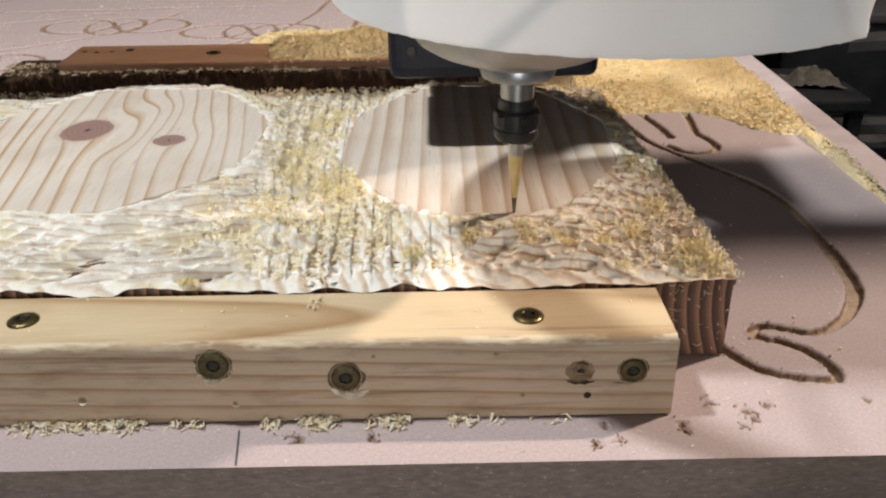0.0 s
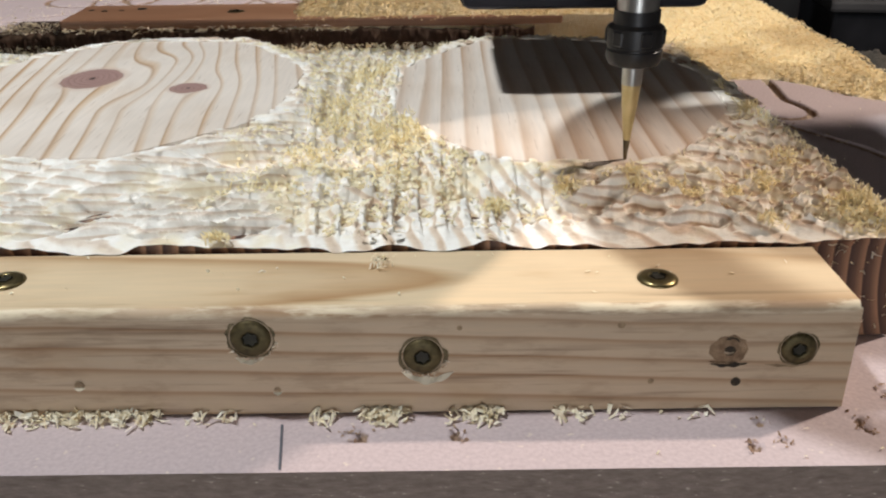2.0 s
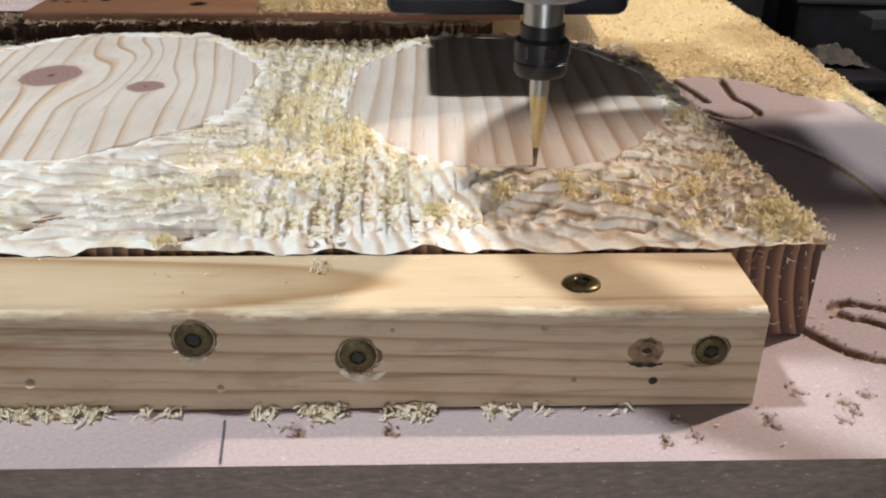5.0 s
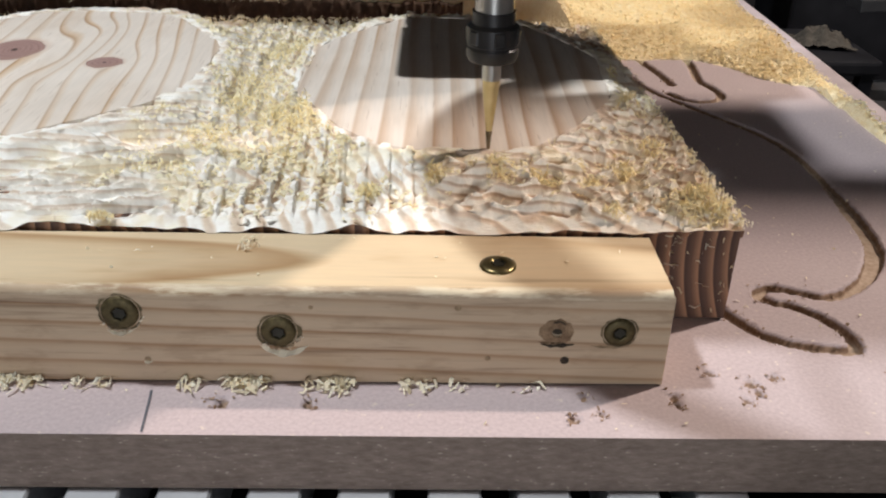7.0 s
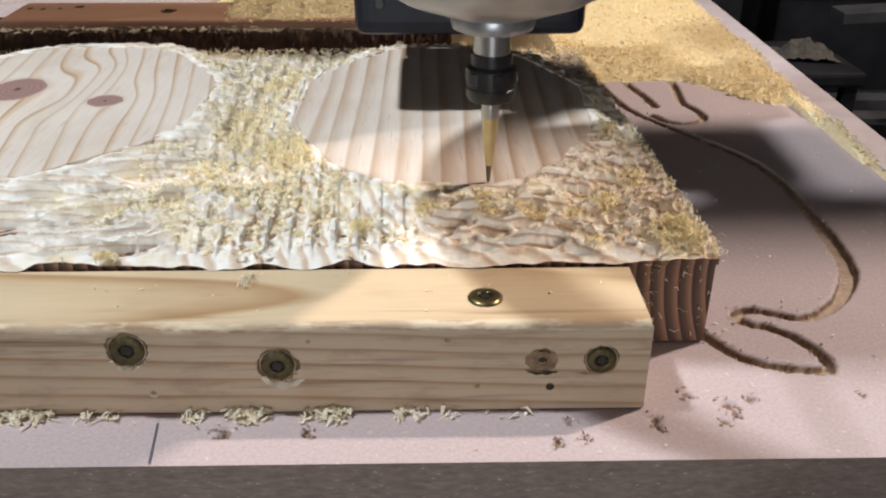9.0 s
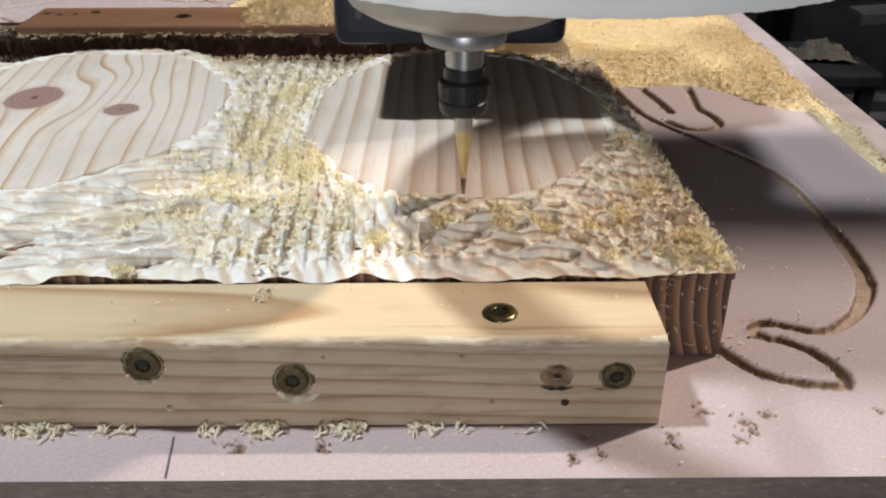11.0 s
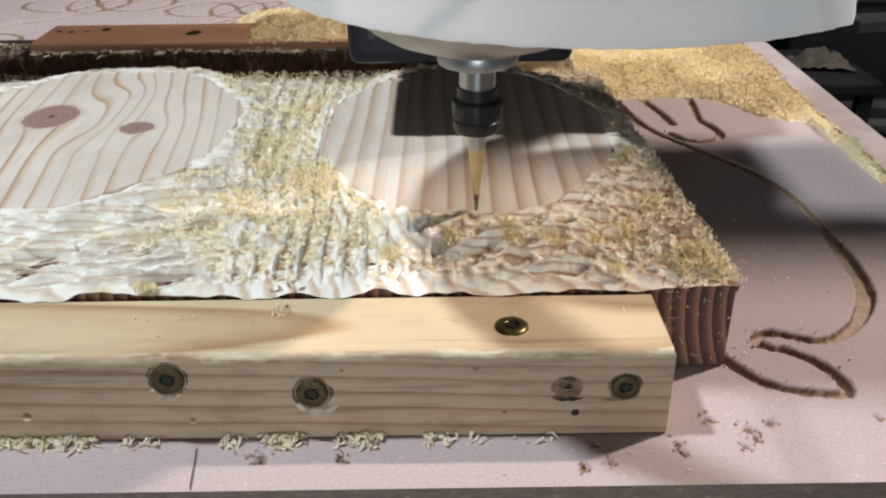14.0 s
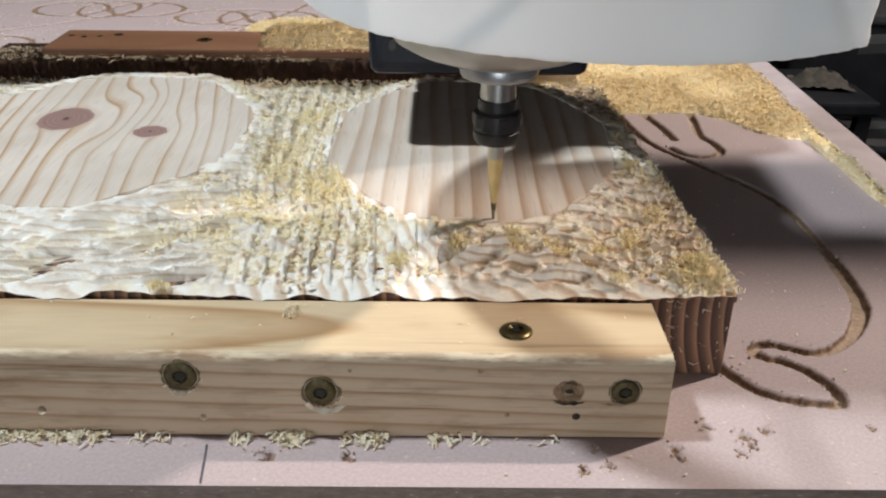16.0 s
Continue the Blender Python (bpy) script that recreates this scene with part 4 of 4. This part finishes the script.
def shavings():
    rng = np.random.RandomState(7)
    X, Y = np.meshgrid(np.arange(-0.24, 0.1405, 0.0022), np.arange(0.15, 0.56, 0.0022), indexing="ij")
    Z = heap_height(X, Y)
    inside = ((Y > 0.252) | (X > 0.032))
    Z = np.where(inside, Z, -0.008)
    heap = thing("chip_heap", "loose heap of yellow pine shavings behind the workpiece", "wood shavings", kind="stuff")
    attach("heap_core", grid_mesh("heap_core", X, Y, Z, CHIP_BED), heap)
    n = 150000
    px, py = rng.uniform(-0.24, 0.1405, n), rng.uniform(0.15, 0.55, n)
    pz = heap_height(px, py)
    ok = (pz > 0.0004) & ((py > 0.252) | (px > 0.032))
    P = np.stack([px, py, pz + rng.uniform(0, 0.0014, n)], 1)[ok]
    attach("loose_chips", flakes("loose_chips", P, (0.0007, 0.0024), (0.0004, 0.0010), CHIP_YELLOW, rng, 0.14, 0.3), heap)

    # tufts lying on the carved face
    def on_face(px, py):
        return carved_height(px, py)

    spots = [(-0.128, 0.19, 0.022, 0.030, 2600), (-0.120, 0.125, 0.018, 0.030, 1900), (-0.105, 0.085, 0.016, 0.014, 1200), (-0.088, 0.072, 0.006, 0.005, 260), (-0.128, 0.078, 0.018, 0.016, 900), (-0.105, 0.055, 0.016, 0.012, 260),
             (0.000, 0.075, 0.010, 0.010, 240), (0.012, 0.052, 0.008, 0.012, 200), (0.016, 0.040, 0.005, 0.005, 500), (-0.026, 0.058, 0.012, 0.005, 260), (-0.060, 0.050, 0.010, 0.008, 160), (-0.075, 0.045, 0.02, 0.008, 120),
             (0.004, 0.105, 0.006, 0.02, 160), (-0.13, 0.235, 0.05, 0.008, 1500), (-0.05, 0.232, 0.05, 0.008, 900), (-0.29, 0.20, 0.012, 0.03, 700), (-0.16, 0.05, 0.03, 0.012, 60), (-0.160, 0.215, 0.012, 0.012, 500)]
    def clumps(table, share, per=16, spread=0.0013):
        xs, ys = [], []
        for cx, cy, sx, sy, count in table:
            k = max(1, int(count * share / per))
            x, y = rng.normal(cx, sx, k), rng.normal(cy, sy, k)
            m = rng.randint(per // 2, per * 3 // 2, k)
            w = np.repeat(rng.uniform(0.5, 1.5, k), m) * spread
            xs.append(np.repeat(x, m) + rng.normal(0, 1, m.sum()) * w)
            ys.append(np.repeat(y, m) + rng.normal(0, 1, m.sum()) * w)
        return np.concatenate(xs), np.concatenate(ys)

    px, py = clumps(spots, 0.75, 8, 0.0020)
    clear = (px < block_side(py) + 0.001) & (py > BLOCK_Y0) & (py < BLOCK_Y1 + 0.002)
    for o in OVALS:
        clear &= oval_fill(px, py, o) > 1.02
    px, py = px[clear], py[clear]
    P = np.stack([px, py, on_face(px, py) + rng.uniform(0, 0.0012, len(px))], 1)
    ob = new("shavings_on_workpiece", flakes("shavings_on_workpiece", P, (0.0008, 0.0028), (0.0004, 0.0012), CHIP_PALE, rng, 0.22, 0.6))
    tagged(ob, "pale curled shavings lying on the carved pine", "wood shavings", kind="stuff")
    # darker golden tufts
    gold = [(-0.103, 0.106, 0.0060, 260), (-0.089, 0.083, 0.0046, 190), (-0.130, 0.145, 0.0100, 260), (-0.128, 0.120, 0.0095, 260), (-0.113, 0.103, 0.0085, 260), (-0.105, 0.093, 0.0060, 170), (-0.122, 0.185, 0.010, 360),
            (-0.079, 0.051, 0.0026, 150), (-0.001, 0.066, 0.0040, 170), (-0.012, 0.058, 0.0030, 90), (0.012, 0.086, 0.0045, 150), (0.016, 0.045, 0.0050, 420), (0.012, 0.038, 0.0046, 160), (0.020, 0.037, 0.0036, 160),
            (-0.060, 0.055, 0.0024, 110), (-0.152, 0.031, 0.0026, 90), (-0.150, 0.068, 0.0090, 90), (-0.041, 0.054, 0.0030, 140), (-0.027, 0.054, 0.0034, 160), (-0.009, 0.037, 0.0030, 60), (0.008, 0.112, 0.0050, 150),
            (-0.135, 0.090, 0.0080, 160), (0.004, 0.140, 0.0040, 160)]
    rows = []
    for cx, cy, r, k in gold:
        x, y = cx + rng.normal(0, r * 0.62, k), cy + rng.normal(0, r * 0.62, k)
        dome = 0.0040 * min(1.0, r / 0.005) * np.clip(1 - ((x - cx) ** 2 + (y - cy) ** 2) / (1.6 * r) ** 2, 0, 1)
        rows.append(np.stack([x, y, rng.uniform(0, 1, k) * dome], 1))
    G = np.concatenate(rows)
    clear = (G[:, 0] < block_side(G[:, 1]) + 0.002) & (G[:, 1] > BLOCK_Y0 - 0.001)
    for o in OVALS:
        clear &= oval_fill(G[:, 0], G[:, 1], o) > 1.02
    G = G[clear]
    G[:, 2] += on_face(G[:, 0], G[:, 1]) + 0.0004
    ob = new("golden_shavings", flakes("golden_shavings", G, (0.0012, 0.0040), (0.0002, 0.0006), CHIP_GOLD, rng, 0.5, 1.3))
    tagged(ob, "golden tufts of fine shavings on the carved pine", "wood shavings", kind="stuff")
    # torn fibres along the outer edges
    py = rng.uniform(BLOCK_Y0, BLOCK_Y1, 1500)
    px = block_side(py) + rng.normal(0.0001, 0.0009, 1500)
    qx = rng.uniform(-0.34, 0.02, 2200)
    qy = BLOCK_Y1 + rng.normal(-0.0010, 0.0016, 2200)
    P = np.concatenate([np.stack([px, py, 0.0298 + rng.uniform(-0.001, 0.0025, 1500)], 1), np.stack([qx, qy, 0.0310 + rng.uniform(-0.002, 0.0022, 2200)], 1)])
    for cx, cy, rx, ry in OVALS:
        q = rng.uniform(0, 6.283, 420)
        k = rng.uniform(0.985, 1.03, 420) / (1 + 0.022 * np.cos(8 * q + 0.6))
        P = np.concatenate([P, np.stack([cx + rx * k * np.cos(q), cy + ry * k * np.sin(q), 0.0368 + rng.uniform(-0.0008, 0.0008, 420)], 1)])
    k = 46
    E = np.stack([rng.uniform(-0.002, 0.0255, k), np.full(k, BLOCK_Y0 - 0.0002), rng.uniform(0.003, 0.029, k)], 1)
    P = np.concatenate([P, E])
    ob = new("torn_fibres", flakes("torn_fibres", P, (0.0010, 0.0034), (0.0002, 0.0005), CHIP_PALE, rng, 0.6, 0.8))
    tagged(ob, "torn pale fibres fraying from the workpiece's edges", "wood fibres", kind="stuff")
    P = np.stack([rng.uniform(-0.29, -0.14, 260), rng.normal(0.2888, 0.0010, 260), rng.normal(0.0302, 0.0007, 260)], 1)
    L = np.stack([rng.uniform(-0.331, -0.292, 240), rng.uniform(0.291, 0.318, 240), rng.normal(0.0284, 0.0007, 240)], 1)
    P = np.concatenate([P, L])
    ob = new("strip_splinters", flakes("strip_splinters", P, (0.002, 0.006), (0.0003, 0.0009), CHIP_FOOT, rng, 0.15, 0.4))
    tagged(ob, "pale splinters along the back strip's edge", "wood fibres", kind="stuff")
    # long fibres peeling off the scallops
    px, py = rng.uniform(-0.30, 0.02, 1700), rng.uniform(BLOCK_Y0 + 0.001, BLOCK_Y1 - 0.004, 1700)
    clear = px < block_side(py) - 0.002
    for o in OVALS:
        clear &= oval_fill(px, py, o) > 1.03
    px, py = px[clear], py[clear]
    P = np.stack([px, py, on_face(px, py) + 0.0003], 1)
    ob = new("peeling_fibres", flakes("peeling_fibres", P, (0.0012, 0.0050), (0.0002, 0.0007), FIBRE, rng, 0.08, 0.25))
    tagged(ob, "cream fibres peeling off the carved scallops", "wood fibres", kind="stuff")
    # shavings swept against the foot of the rail
    foot = [(-0.190, 0.007, 70), (-0.171, 0.0036, 46), (-0.164, 0.0020, 20), (-0.152, 0.0015, 7), (-0.144, 0.0012, 7), (-0.123, 0.0012, 12), (-0.1105, 0.0016, 26), (-0.107, 0.0018, 40), (-0.103, 0.0010, 8),
            (-0.092, 0.0009, 8), (-0.086, 0.0016, 34), (-0.082, 0.0012, 14), (-0.067, 0.0016, 9), (-0.062, 0.0016, 6), (-0.055, 0.002, 4), (-0.034, 0.002, 4)]
    px = np.concatenate([rng.normal(c[0], c[1], c[2]) for c in foot])
    px = np.concatenate([px, px[::3] + rng.normal(0, 0.0015, len(px[::3]))])
    py = -np.abs(rng.normal(0, 0.0019, len(px))) - 0.0003
    P = np.stack([px, py, rng.uniform(0.0003, 0.0011, len(px)) + 0.0008 * (py > -0.002)], 1)
    ob = new("shavings_at_rail", flakes("shavings_at_rail", P, (0.0012, 0.0046), (0.0004, 0.0012), CHIP_FOOT, rng, 0.25, 1.0))
    tagged(ob, "pale shavings swept against the rail's foot", "wood shavings", kind="stuff")
    # crumbs on the board and the rail
    n = 260
    P = np.stack([rng.uniform(-0.2, 0.135, n), rng.uniform(-0.019, 0.25, n), np.full(n, 0.0006)], 1)
    P = P[(P[:, 1] < -0.001) | (P[:, 0] > 0.032)]
    Q = np.stack([rng.uniform(-0.25, -0.002, 26), rng.uniform(0.004, 0.028, 26), np.full(26, RAIL_H + 0.0004)], 1)
    c = np.stack([rng.normal(-0.1095, 0.0012, 22), rng.normal(0.0215, 0.0016, 22), np.full(22, RAIL_H + 0.0009)], 1)
    far = np.stack([rng.uniform(-0.60, 0.0, 9000), rng.uniform(0.338, 0.68, 9000), np.full(9000, 0.0006)], 1)
    far = far[value_noise(far[:, 0] * 22, far[:, 1] * 22, 5) > 0.38]
    ob = new("scattered_crumbs", flakes("scattered_crumbs", np.concatenate([P, Q, far]), (0.0005, 0.0018), (0.0003, 0.0008), CHIP_FOOT, rng, 0.2, 0.5))
    tagged(ob, "scattered pale wood crumbs on board and rail", "wood crumbs", kind="stuff")
    ob = new("curled_chip", flakes("curled_chip", c, (0.0012, 0.0036), (0.0002, 0.0006), CHIP_FOOT, rng, 0.3, 0.9))
    tagged(ob, "single curled chip lying on the rail", "wood chip")


def board_fuzz():
    """Brown crumbs torn up round the pits and along the old groove."""
    rng = np.random.RandomState(21)
    pts = []
    for x, y, r in PITS:
        q, d = rng.uniform(0, 6.283, 9), r * rng.uniform(0.5, 1.5, 9)
        pts.append(np.stack([x + d * np.cos(q), y + d * np.sin(q)], 1))
    line = np.array(SQUIGGLE)
    k = rng.randint(0, len(line), 420)
    pts.append(line[k] + rng.normal(0, 0.0018, (420, 2)))
    hooks = np.array(HOOK_A + HOOK_B)
    k = rng.randint(0, len(hooks), 90)
    pts.append(hooks[k] + rng.normal(0, 0.0016, (90, 2)))
    P = np.concatenate(pts)
    P = np.concatenate([P, bed_depth(P[:, :1], P[:, 1:]) + 0.0004], 1)
    P = P[P[:, 2] > -0.0022]
    ob = new("mdf_crumbs", flakes("mdf_crumbs", P, (0.0005, 0.0016), (0.0003, 0.0008), CHIP_BROWN, rng, 0.5, 0.6))
    tagged(ob, "brown crumbs torn from the MDF round pits and grooves", "crumbs", kind="stuff")


CHIP_BROWN = chips("mdf_crumbs", (0.42, 0.29, 0.20), (0.30, 0.19, 0.12), (0.50, 0.37, 0.27), (0.24, 0.15, 0.09))
shavings()
board_fuzz()


# ---- spindle, carriage and gantry ----
TIP_Y, TIP_Z = 0.0678, 0.0357


def spindle():
    s = thing("router_spindle", "milling spindle on a black carriage with a white guard", "spindle")
    ax = pose(0.0006, TIP_Y, 0, 0, 0, 0)

    def turned(name, profile, material, parent, label="", n=40, smooth=True):
        bm = lathe(profile, n)
        bm.transform(ax)
        ob = part(name, bm, material, parent, label)
        if smooth:
            ob.data.shade_smooth()
            ob.data.set_sharp_from_angle(angle=radians(35))
        return ob

    bit = turned("bit", [(0.0026, 0.0712), (0.0027, 0.0606), (0.0026, 0.0598), (0.0023, 0.0550), (0.0010, 0.0440)], CARBIDE, s, "tapered gold-coated engraving bit", 24)
    turned("shank", [(0.0028, 0.0672), (0.0028, 0.0602)], STEEL, bit, "plain steel shank", 24)
    bm = lathe([(0.00101, 0.0442), (0.00035, 0.0368), (0.00008, TIP_Z)], 16)
    bm.transform(pose(0.0006, TIP_Y, 0))
    part("bit_tip", bm, CARBIDE_TIP, bit, "dark worn tip", smooth=True)
    nut = turned("collet_nut", [(0.0052, 0.0656), (0.0069, 0.0662), (0.0076, 0.0676), (0.0076, 0.0700), (0.0073, 0.0703), (0.0073, 0.0708), (0.0076, 0.0711), (0.0076, 0.0760), (0.0070, 0.0765), (0.0062, 0.0770), (0.0062, 0.0805)], BLACK_STEEL, s, "black collet nut", 40)
    for k in range(6):
        q = math.pi * k / 3 + 0.2
        bm = box(-0.0016, 0.0016, 0.0070, 0.0080, 0.0716, 0.0757, 0.0004, 1)
        bm.transform(pose(0.0006, TIP_Y, 0, 0, 0, math.degrees(q)))
        part("nut_flat", bm, BLACK_STEEL, nut)
    turned("shaft", [(0.0056, 0.0800), (0.0056, 0.0885)], STEEL, s, "bright turned steel shaft")
    turned("nose_ring", [(0.0110, 0.0878), (0.0120, 0.0882), (0.0126, 0.0900), (0.0120, 0.0925)], NOSE, s, "dusty grey bearing cap")
    turned("nose_cone", [(0.0118, 0.0918), (0.0200, 0.0945), (0.0275, 0.0972), (0.0330, 0.1005), (0.0365, 0.1060), (0.0380, 0.1130)], NOSE, s, "dust-coated tapered spindle nose")
    turned("spindle_body", [(0.0380, 0.1130), (0.0460, 0.1240), (0.0460, 0.2600), (0.0430, 0.2640)], NOSE, s, "grey cylindrical motor body")
    c = part("carriage", box(-0.0455, 0.0400, 0.1320, 0.2030, 0.0678, 0.182, 0.0055, 4), BLACK_PAINT, s, "black lower block of the vertical carriage")
    # the next six blocks lie out of view, added to shape shadows
    part("rear_shadow_block", box(-0.0443, 0.0395, 0.2026, 0.2430, 0.0690, 0.165, 0.003), BLACK_PAINT, s, "unseen black block that deepens the carriage's shadow")
    part("side_shadow_block", box(0.0390, 0.0900, 0.2050, 0.2430, 0.0950, 0.1300, 0.002), BLACK_PAINT, s, "unseen black wing that blocks the warm lamp")
    part("upper_shadow_block", box(0.0000, 0.0392, 0.2060, 0.2428, 0.1645, 0.300, 0.002), BLACK_PAINT, s, "unseen black block that blocks the cool lamp")
    part("clamp", box(-0.040, 0.035, 0.128, 0.170, 0.120, 0.155, 0.002), BLACK_PAINT, s, "unseen black block, shades the oval from the warm lamp")
    part("motor_shadow_block", box(-0.046, 0.050, 0.022, 0.1020, 0.246, 0.360, 0.003), BLACK_PAINT, s, "unseen black block, shades the board from the cool lamp")
    part("shadow_web", box(-0.046, -0.012, 0.1018, 0.1335, 0.246, 0.264, 0.002), BLACK_PAINT, s, "unseen black web, shades the board from the cool lamp")
    for x in (-0.036, 0.031):
        bm = lathe([(0.0022, 0.0), (0.0022, 0.0022), (0.0014, 0.0024)], 14)
        bm.transform(pose(x, 0.1329, 0.0800, 90, 0, 0))
        part("bolt", bm, BLACK_STEEL, c)
    # curved white guard round the front
    rnd = np.random.RandomState(3)
    cx, cy, R, z0, z1 = 0.0262, 0.0610, 0.0840, 0.1170, 0.1720
    na, nz = 150, 26
    ang = np.radians(np.linspace(126.0, 307.5, na))
    A, H = np.meshgrid(ang, np.linspace(0, 1, nz), indexing="ij")
    A2 = A.copy()
    A2[-1, :] += (rnd.rand(nz) - 0.5) * 0.022
    A2[-2, :] += (rnd.rand(nz) - 0.5) * 0.006
    Z = z0 + (z1 - z0) * H
    Z[:, 0] += 0.0003 * rnd.rand(na)
    verts, faces = [], []
    for RR in (R, R - 0.0012):
        verts += list(np.stack([cx + RR * np.cos(A2), cy + RR * np.sin(A2), Z], -1).reshape(-1, 3))
    g = grid_faces(na, nz)
    k = na * nz
    faces += [tuple(f) for f in g] + [tuple(f[::-1] + k) for f in g]
    rim = [i * nz for i in range(na)] + [(na - 1) * nz + j for j in range(1, nz)] + [i * nz + nz - 1 for i in range(na - 2, -1, -1)] + [j for j in range(nz - 2, 0, -1)]
    for a, b in zip(rim, rim[1:] + rim[:1]):
        faces.append((b, a, a + k, b + k))
    guard = attach("guard", raw("guard", verts, faces, WHITE_PLASTIC, True), s, "curved white sheet guard with a frayed edge")
    guard.data.set_sharp_from_angle(angle=radians(40))
    for x in (-0.004, 0.040):
        part("guard_arm", box(x - 0.0011, x + 0.0011, -0.0205, 0.045 + 0.02 * (x > 0), 0.1690, 0.1712, 0.0005), GREY_METAL, s, "thin arm that carries the guard")
    return s


SPINDLE = spindle()


def gantry():
    b = thing("gantry_beam", "unseen dark metal gantry, split and placed to cast shadows", "beam", kind="structure")
    # out of view: split and sized so the lamps cast the wanted shadows
    part("beam", box(-0.85, -0.060, 0.205, 0.270, 0.170, 0.260, 0.004), GREY_METAL, b)
    part("shadow_plate", box(-0.105, 0.60, 0.230, 0.270, 0.346, 0.480, 0.004), GREY_METAL, b)
    # block and stay added only to stop a streak of warm light
    part("streak_blocker", box(0.018, 0.055, 0.138, 0.232, 0.240, 0.310, 0.002), GREY_METAL, b, "unseen block that keeps a warm streak off the slab")
    part("blocker_stay", box(0.030, 0.044, 0.226, 0.236, 0.300, 0.352, 0.001), GREY_METAL, b)
    for x0 in (-0.91, 0.60):
        part("upright", box(x0, x0 + 0.06, 0.20, 0.32, -0.30, 0.57, 0.004), GREY_METAL, b)


gantry()


# ---- dark clutter beside the machine ----
def clutter():
    f = thing("machine_frame", "dark steel side frame of the machine", "frame", kind="structure")
    part("side_beam", box(0.185, 0.224, -0.2, 1.0, -0.30, -0.0602, 0.003), GREY_METAL, f)
    part("lower_shelf", box(0.17, 1.0, -0.3, 1.6, -0.32, -0.30), DARK_FLOOR, f)
    part("column", box(0.265, 0.300, 0.80, 0.84, -0.30, 0.5, 0.003), GREY_METAL, f, "upright grey column")

    def crate(x, y, z, sx, sy, sz, turn):
        c = thing("storage_box", "dark plastic storage box in the shadows", "box", group="dark boxes", at=pose(x, y, z, 0, 0, turn))
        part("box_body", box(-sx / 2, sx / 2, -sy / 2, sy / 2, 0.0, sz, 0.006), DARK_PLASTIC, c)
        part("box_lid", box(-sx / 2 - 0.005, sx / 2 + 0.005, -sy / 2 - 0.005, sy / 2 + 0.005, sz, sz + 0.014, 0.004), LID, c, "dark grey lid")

    crate(0.42, 0.62, -0.30, 0.16, 0.22, 0.12, 12)
    crate(0.50, 0.95, -0.30, 0.24, 0.20, 0.22, -8)
    crate(0.70, 0.50, -0.30, 0.20, 0.28, 0.16, 5)
    crate(0.36, 1.20, -0.30, 0.22, 0.18, 0.30, 3)
    crate(0.48, 0.30, -0.30, 0.18, 0.16, 0.08, -15)
    nx = 26
    X, Y = np.meshgrid(np.linspace(-0.06, 0.06, nx), np.linspace(-0.045, 0.045, nx), indexing="ij")
    r = np.hypot(X / 0.06, Y / 0.045)
    Z = 0.035 * np.clip(1 - r * r, 0, 1) * (0.6 + 0.8 * value_noise(X * 60, Y * 60, 3)) + 0.012 * value_noise(X * 130, Y * 130, 8)
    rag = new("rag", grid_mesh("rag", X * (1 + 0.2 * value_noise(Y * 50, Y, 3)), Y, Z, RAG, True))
    rag.matrix_world = pose(0.292, 0.60, -0.078, 0, 0, -12) @ Matrix.Diagonal((0.42, 0.36, 0.4, 1))
    tagged(rag, "crumpled cream cloth rag, coloured near black for the dim corner", "rag")
    t = thing("low_shelf", "small dark shelf under the rag", "shelf")
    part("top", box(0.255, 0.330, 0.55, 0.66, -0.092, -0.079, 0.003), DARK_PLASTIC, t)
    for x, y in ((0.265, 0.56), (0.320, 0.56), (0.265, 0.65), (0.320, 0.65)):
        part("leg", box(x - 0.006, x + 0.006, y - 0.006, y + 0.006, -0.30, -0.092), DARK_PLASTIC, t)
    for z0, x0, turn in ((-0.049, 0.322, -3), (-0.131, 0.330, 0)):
        r = thing("metal_bar", "grey flat bar stored beside the machine, darkened for the dim corner", "metal bar", group="stored bars", at=pose(x0, 0.60, z0, 0, turn, 0))
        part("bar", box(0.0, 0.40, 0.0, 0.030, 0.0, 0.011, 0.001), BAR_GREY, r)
        part("bracket", box(0.30, 0.32, 0.030, 0.045, -0.17, 0.010, 0.001), DARK_PLASTIC, r)


# light grey bars, darkened in colour to suit the dim corner
BAR_GREY = plain("dimmed_bar", (0.028, 0.028, 0.031), (0.055, 0.055, 0.058), 30, 0.5, 0.3)
clutter()

# the spindle runs to and fro along x; turning points of its passes
TURNS = [(0.0, -0.0440), (0.75, -0.0562), (1.78, -0.0385), (2.88, -0.0568), (4.20, -0.0367), (5.40, -0.0570), (6.59, -0.0373), (7.87, -0.0578), (9.25, -0.0362), (10.70, -0.0583),
         (12.12, -0.0352), (13.60, -0.0584), (15.16, -0.0348), (16.0, -0.0482)]


def motions():
    rows = []
    for i, (t, x) in enumerate(TURNS):
        if 0 < i < len(TURNS) - 1:
            for side in (-1, 1):
                t2, x2 = TURNS[i + side]
                k = 0.14 / abs(t2 - t)
                rows.append((t + side * 0.14, x + (x2 - x) * k))
            rows.append((t, x + 0.0004 * (1 if TURNS[i - 1][1] > x else -1)))
        else:
            rows.append((t, x))
    rows.sort()
    walk(SPINDLE, [(t, pose(x, 0, 0)) for t, x in rows])


motions()
